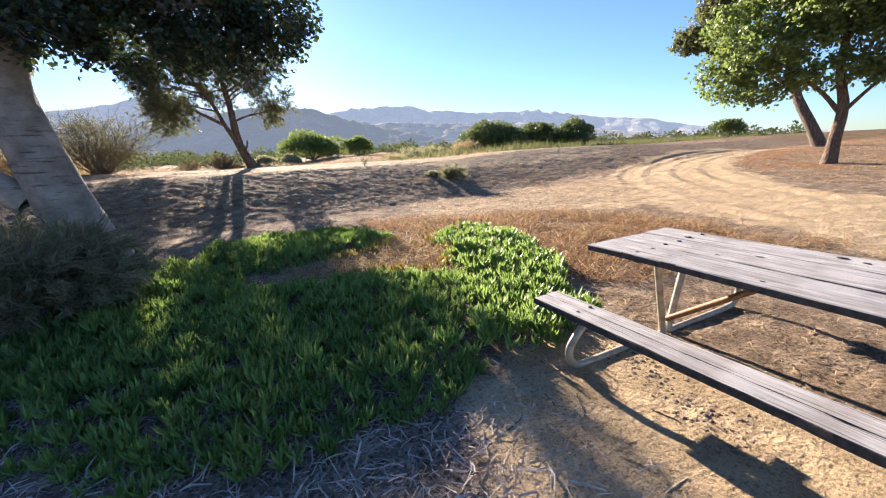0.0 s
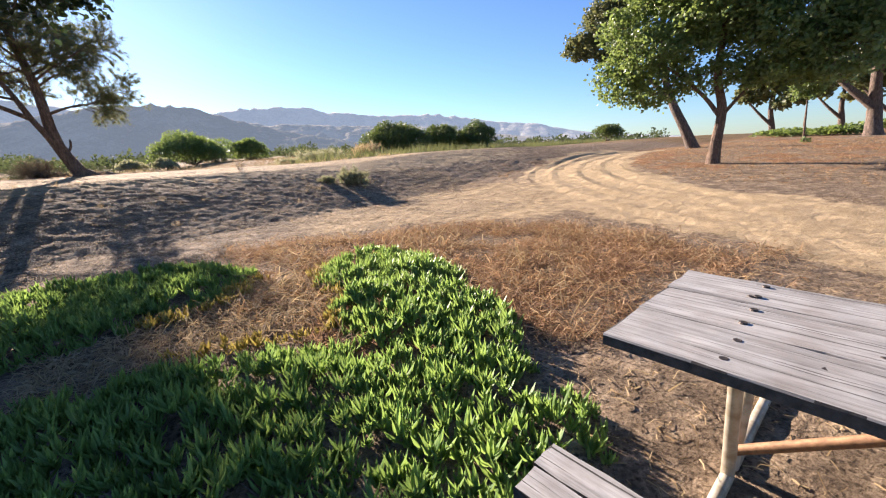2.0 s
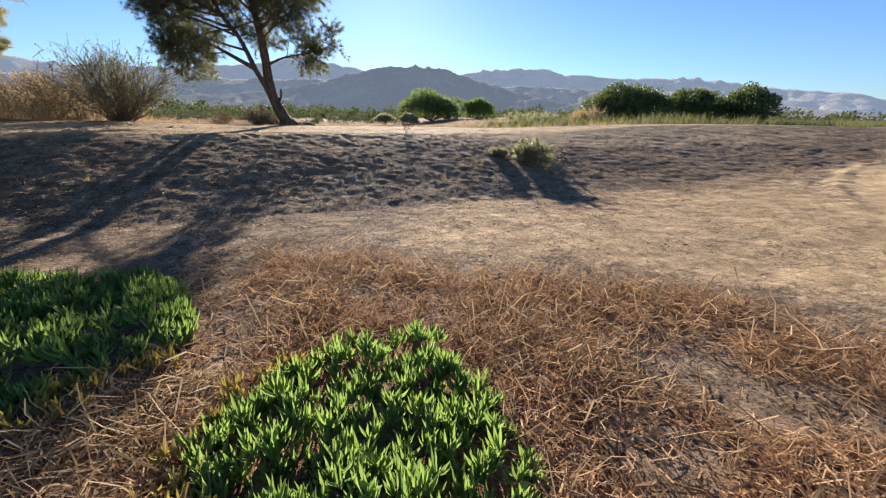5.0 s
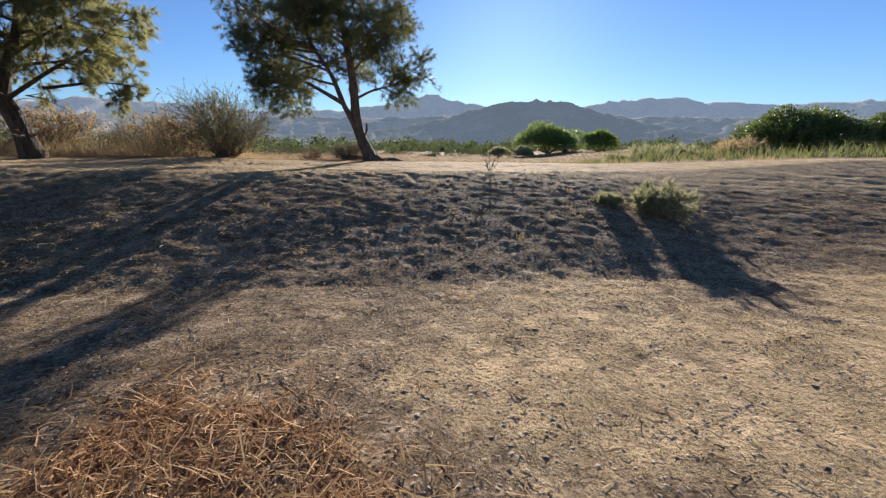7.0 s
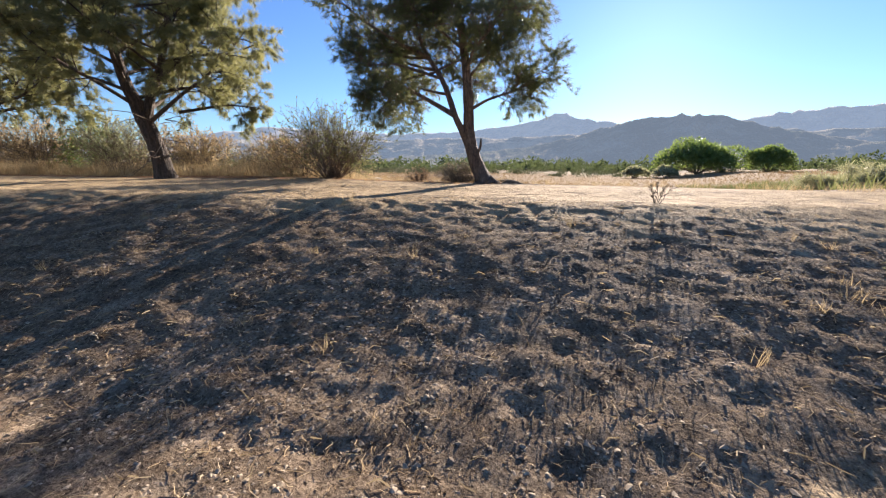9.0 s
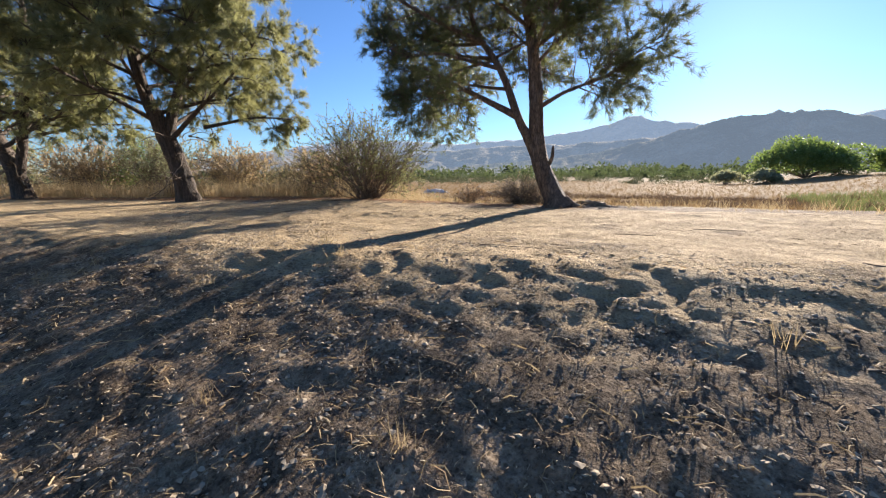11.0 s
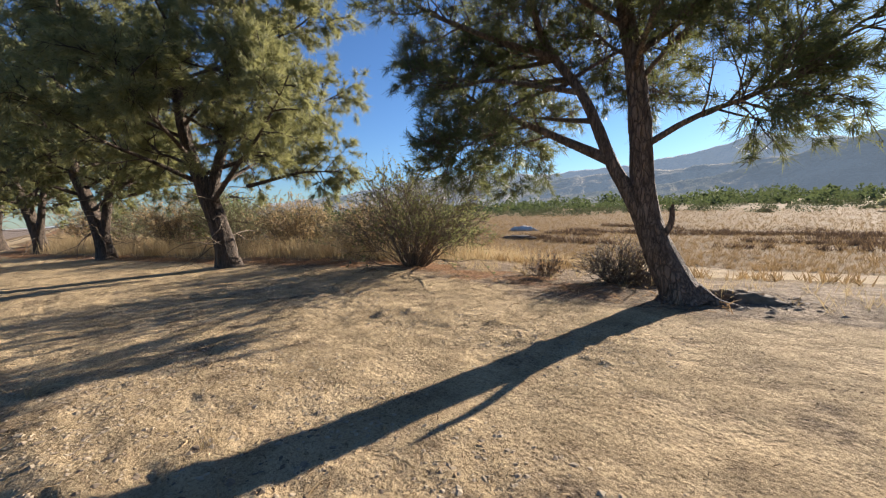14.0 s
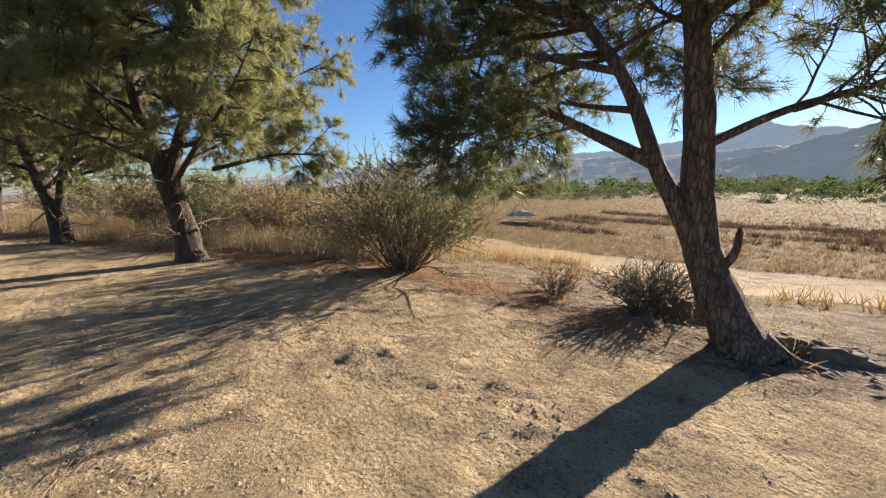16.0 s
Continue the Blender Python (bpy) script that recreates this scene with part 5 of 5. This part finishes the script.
sx, sy = pick(60000, -3, 12, 0.0, 15.0, lambda x, y: np.clip(0.55 - masks(x, y)[0] * 0.5, 0, 1) * (ice_cover(x, y) < 0.02), rng)
strands("loose_straw", sx, sy, DRY, "loose pale straw on the earth", rng, (0.03, 0.13), 0.005, 0.012, 0.14)
sx, sy = pick(60000, -3.0, 12.0, 7.6, 15.0, lambda x, y: np.clip(0.35 + 1.6 * fbm(x * 1.3, y * 1.3, 71, 3) + 0.4 * sstep(9.0, 10.5, y), 0, 1), rng)
strands("bank_litter", sx, sy, leaf_material("chopped_litter", (0.17, 0.13, 0.085), (0.56, 0.46, 0.31), (0.5, 0.4, 0.25), 0.15, 0.9), "short chopped straw and bark litter covering the bank", rng, (0.008, 0.032), 0.0038, 0.005, 0.25, "litter")
sx, sy = pick(26, -2.0, 8.0, 9.0, 14.0, lambda x, y: 1.0 + 0 * x, rng)
scatter_blades("dry_tufts", sx, sy, DRY, "small tufts of dry grass on the bank", 0.16, 16, 0.005, "grass", rng, 0.35)
sx, sy = pick(3800, -1.6, 1.6, 0.6, 3.4, lambda x, y: masks(x, y)[2] + 0.08, rng)
strands("twig_litter", sx, sy, plain("grey_twigs", (0.20, 0.165, 0.135), (0.55, 0.47, 0.40)), "grey dead stems and twigs littering the soil", rng, (0.04, 0.18), 0.006, 0.015, 0.15, "litter")
sx, sy = pick(5500, 0.4, 2.7, 4.6, 6.1, lambda x, y: 1.0 * (ice_cover(x, y) < 0.02), rng)
strands("dead_stems", sx, sy, DRY, "dead stems in the gap of the ice plant", rng, (0.04, 0.17), 0.006, 0.035, 0.25, "litter")
sx, sy = pick(9000, -16, 1.5, 12.5, 19.8, lambda x, y: np.exp(-((y - 18.7 - 0.42 * np.clip(x + 4.5, -16, 0)) / 0.55) ** 2), rng)
strands("fallen_needles", sx, sy, RED_STRAW, "rust-coloured fallen needles at the edge of the lane", rng, (0.06, 0.2), 0.007, 0.02, 0.15, "litter")


def clods(name, px, py, rng, sizes, mat, label):
    """Small uneven lumps of earth."""
    n = len(px)
    pz = land(px, py) + relief(px, py)
    s = sizes[0] + (sizes[1] - sizes[0]) * rng.uniform(0, 1, n) ** 3
    base = np.array([(1, 0, 0), (0.3, 0.9, 0.1), (-0.9, 0.4, 0), (-0.5, -0.8, 0.1), (0.5, -0.8, 0), (0.1, 0, 0.75)])
    f = np.array([(0, 1, 5), (1, 2, 5), (2, 3, 5), (3, 4, 5), (4, 0, 5)])
    v = base[None] * s[:, None, None] * rng.uniform(0.6, 1.3, (n, 6, 3)) * [1, 1, 0.5]
    v[:, 5, :2] += rng.normal(size=(n, 2)) * s[:, None] * 0.35
    a = rng.uniform(0, 6.28, n)
    ca, sa = np.cos(a)[:, None], np.sin(a)[:, None]
    v = np.stack([v[..., 0] * ca - v[..., 1] * sa, v[..., 0] * sa + v[..., 1] * ca, v[..., 2]], -1)
    v += np.stack([px, py, pz - 0.003], -1)[:, None]
    return tagged(new(name, mesh_of(name, v.reshape(-1, 3), (np.arange(n)[:, None, None] * 6 + f[None]).reshape(-1, 3), mat)), label, "soil", kind="stuff")


SOIL = plain("earth_clods", (0.22, 0.165, 0.11), (0.48, 0.38, 0.26), 12, 0.95)
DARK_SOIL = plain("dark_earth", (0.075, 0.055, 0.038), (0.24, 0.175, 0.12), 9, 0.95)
sx, sy = pick(100000, -2.2, 9.0, 7.4, 15.2, lambda x, y: np.clip(0.55 + 2.6 * fbm(x * 1.7, y * 1.7, 27, 3), 0.1, 1), rng)
clods("bank_crumbs", sx, sy, rng, (0.004, 0.027), SOIL, "loose crumbled earth all over the bank")
sx, sy = pick(26000, -2.2, 9.0, 7.6, 14.5, lambda x, y: np.clip(0.4 + 2.6 * fbm(x * 2.3, y * 2.3, 57, 3), 0.05, 1), rng)
clods("dark_clods", sx, sy, rng, (0.005, 0.03), DARK_SOIL, "darker lumps of earth on the bank and the flat below it")
sx, sy = pick(40000, -4, 11, 0, 18.5, lambda x, y: np.clip(0.5 + 2 * fbm(x * 1.2, y * 1.2, 29, 3), 0.05, 1), rng)
clods("clods", sx, sy, rng, (0.003, 0.017), SOIL, "crumbs and clods of dry earth")
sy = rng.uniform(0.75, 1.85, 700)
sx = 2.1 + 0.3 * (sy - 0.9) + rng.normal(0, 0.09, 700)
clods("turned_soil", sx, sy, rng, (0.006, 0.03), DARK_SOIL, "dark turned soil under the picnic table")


sx = rng.normal(1.35, 0.28, 1500)
sy = rng.normal(19.1, 0.2, 1500)
clods("dug_soil", sx, sy, rng, (0.015, 0.07), DARK_SOIL, "dark crumbled soil dug up at the pine's foot")
heap_no = rng.integers(0, 2, 900)
sx, sy = np.where(heap_no, 3.35, 3.03) + rng.normal(0, 0.16, 900), np.where(heap_no, 7.7, 7.27) + rng.normal(0, 0.09, 900)
clods("burrow_soil", sx, sy, rng, (0.008, 0.04), DARK_SOIL, "dark burrowed soil among the straw")
sx = rng.uniform(-4.0, 1.4, 9000)
sy = 16.6 + 0.1 * sx + rng.normal(0, 0.4, 9000) + fbm(sx * 1.5, sx * 0, 5, 3)
clods("crust", sx, sy, rng, (0.004, 0.019), plain("grey_crust", (0.20, 0.16, 0.115), (0.42, 0.34, 0.25), 12, 0.95), "grey broken crust of earth across the lane")

sx, sy = pick(16000, 1.5, 11.0, 7.2, 13.0, lambda x, y: np.clip(0.35 + 3.0 * fbm(x * 1.4, y * 2.2, 95, 3), 0, 1), rng)
strands("dark_litter", sx, sy, leaf_material("dark_litter", (0.06, 0.042, 0.03), (0.22, 0.155, 0.10), (0.2, 0.14, 0.08), 0.1, 0.9), "dark scraps of bark and stalks strewn on the sand", rng, (0.01, 0.06), 0.005, 0.004, 0.12, "litter")
sx, sy = pick(12000, -7, 7, 13.2, 18.6, lambda x, y: np.clip(2.2 * fbm(x * 0.9, y * 1.6, 91, 3) + 0.12, 0, 1), rng)
strands("bark_crumbs", sx, sy, leaf_material("bark_crumbs", (0.09, 0.06, 0.04), (0.34, 0.24, 0.15), (0.3, 0.2, 0.1), 0.1, 0.9), "crumbs of bark and needles scattered on the sandy lane", rng, (0.01, 0.06), 0.006, 0.004, 0.1, "litter")


# ---- small single things ----
def stick(x, y, length, yaw, r, seed, label, mat=TWIG, name="stick", lie=0.6):
    rng = np.random.default_rng(seed)
    n = 7
    a = radians(yaw)
    t = np.linspace(-0.5, 0.5, n) * length
    bend_ = np.cumsum(rng.normal(size=n) * 0.06) * length * 0.4
    pts = np.stack([t * math.cos(a) - bend_ * math.sin(a), t * math.sin(a) + bend_ * math.cos(a), np.zeros(n)], -1)
    pts[:, 2] = [ground_z(x + p[0], y + p[1]) + r * lie for p in pts]
    pts[:, 2] -= pts[0, 2]
    z0 = ground_z(x + pts[0, 0], y + pts[0, 1]) + r * lie
    h = Heap()
    h.add(*tube(smooth_line(pts, 14), np.linspace(r, r * 0.5, 14), 6, 0.2, seed))
    ob = new(name, h.mesh(name, mat, True))
    ob.location = (x, y, z0)
    return tagged(ob, label, "stick", "fallen sticks")


for k, (x, y, L, yaw, r) in enumerate(((1.62, 1.42, 0.22, 55, 0.006), (1.5, 1.55, 0.12, 80, 0.004), (1.2, 1.5, 0.16, 20, 0.005), (1.95, 1.12, 0.14, 100, 0.005), (1.75, 1.75, 0.18, -20, 0.004),
                                      (2.6, 15.9, 0.4, -5, 0.004), (3.4, 16.6, 0.5, 8, 0.004), (4.4, 15.2, 0.35, 4, 0.004), (-1.6, 14.6, 0.4, 130, 0.005))):
    stick(x, y, L, yaw, r, 200 + k, "fallen dry stick on the sand")


for k, (x, y, L, yaw) in enumerate(((-1.55, 14.25, 0.7, -24), (-0.95, 13.8, 0.9, -44), (1.75, 14.75, 0.9, 18))):
    stick(x, y, L, yaw, 0.005, 300 + k, "half-buried root across the lane", TWIG, "exposed_root", 0.0)


def boulder(name, x, y, size, seed, label, mat, category):
    rng = np.random.default_rng(seed)
    bm = bmesh.new()
    bmesh.ops.create_icosphere(bm, subdivisions=4, radius=0.5)
    for v_ in bm.verts:
        q = v_.co.copy()
        k = 1 + 0.5 * float(fbm(q.x * 4 + seed, q.y * 4 + q.z * 3, seed, 3)) + 0.9 * float(fbm(q.x * 14 + seed, q.y * 14 + q.z * 11, seed, 2))
        v_.co = Vector((q.x * size[0] * k, q.y * size[1] * k, max(q.z, -0.25) * size[2] * k))
    me = bpy.data.meshes.new(name)
    bm.to_mesh(me)
    bm.free()
    me.materials.append(mat)
    me.polygons.foreach_set("use_smooth", np.full(len(me.polygons), True))
    ob = new(name, me)
    ob.location = (x, y, ground_z(x, y) + 0.02 * size[2])
    return tagged(ob, label, category)


boulder("earth_mound", 1.4, 19.1, (0.75, 0.4, 0.22), 3, "dark heap of dug soil behind the pine's foot", DARK_SOIL, "soil heap")
boulder("earth_mound", 0.1, 19.75, (0.9, 0.6, 0.36), 4, "dark heap of dug soil behind the pine's foot", DARK_SOIL, "soil heap")
for k, (x, y, sx_, sy_, sz_) in enumerate(((-17.0, 41.0, 3.4, 1.6, 0.5),)):
    boulder("soil_mound", x, y, (sx_, sy_, sz_), 7 + k, "low mound of dark earth in the dry field", DARK_SOIL, "soil mound")
boulder("pale_boulder", -22.5, 49.5, (3.2, 1.3, 0.95), 15, "pale grey boulder lying in the dry grass", plain("pale_stone", (0.4, 0.385, 0.36), (0.62, 0.6, 0.56), 3), "boulder")
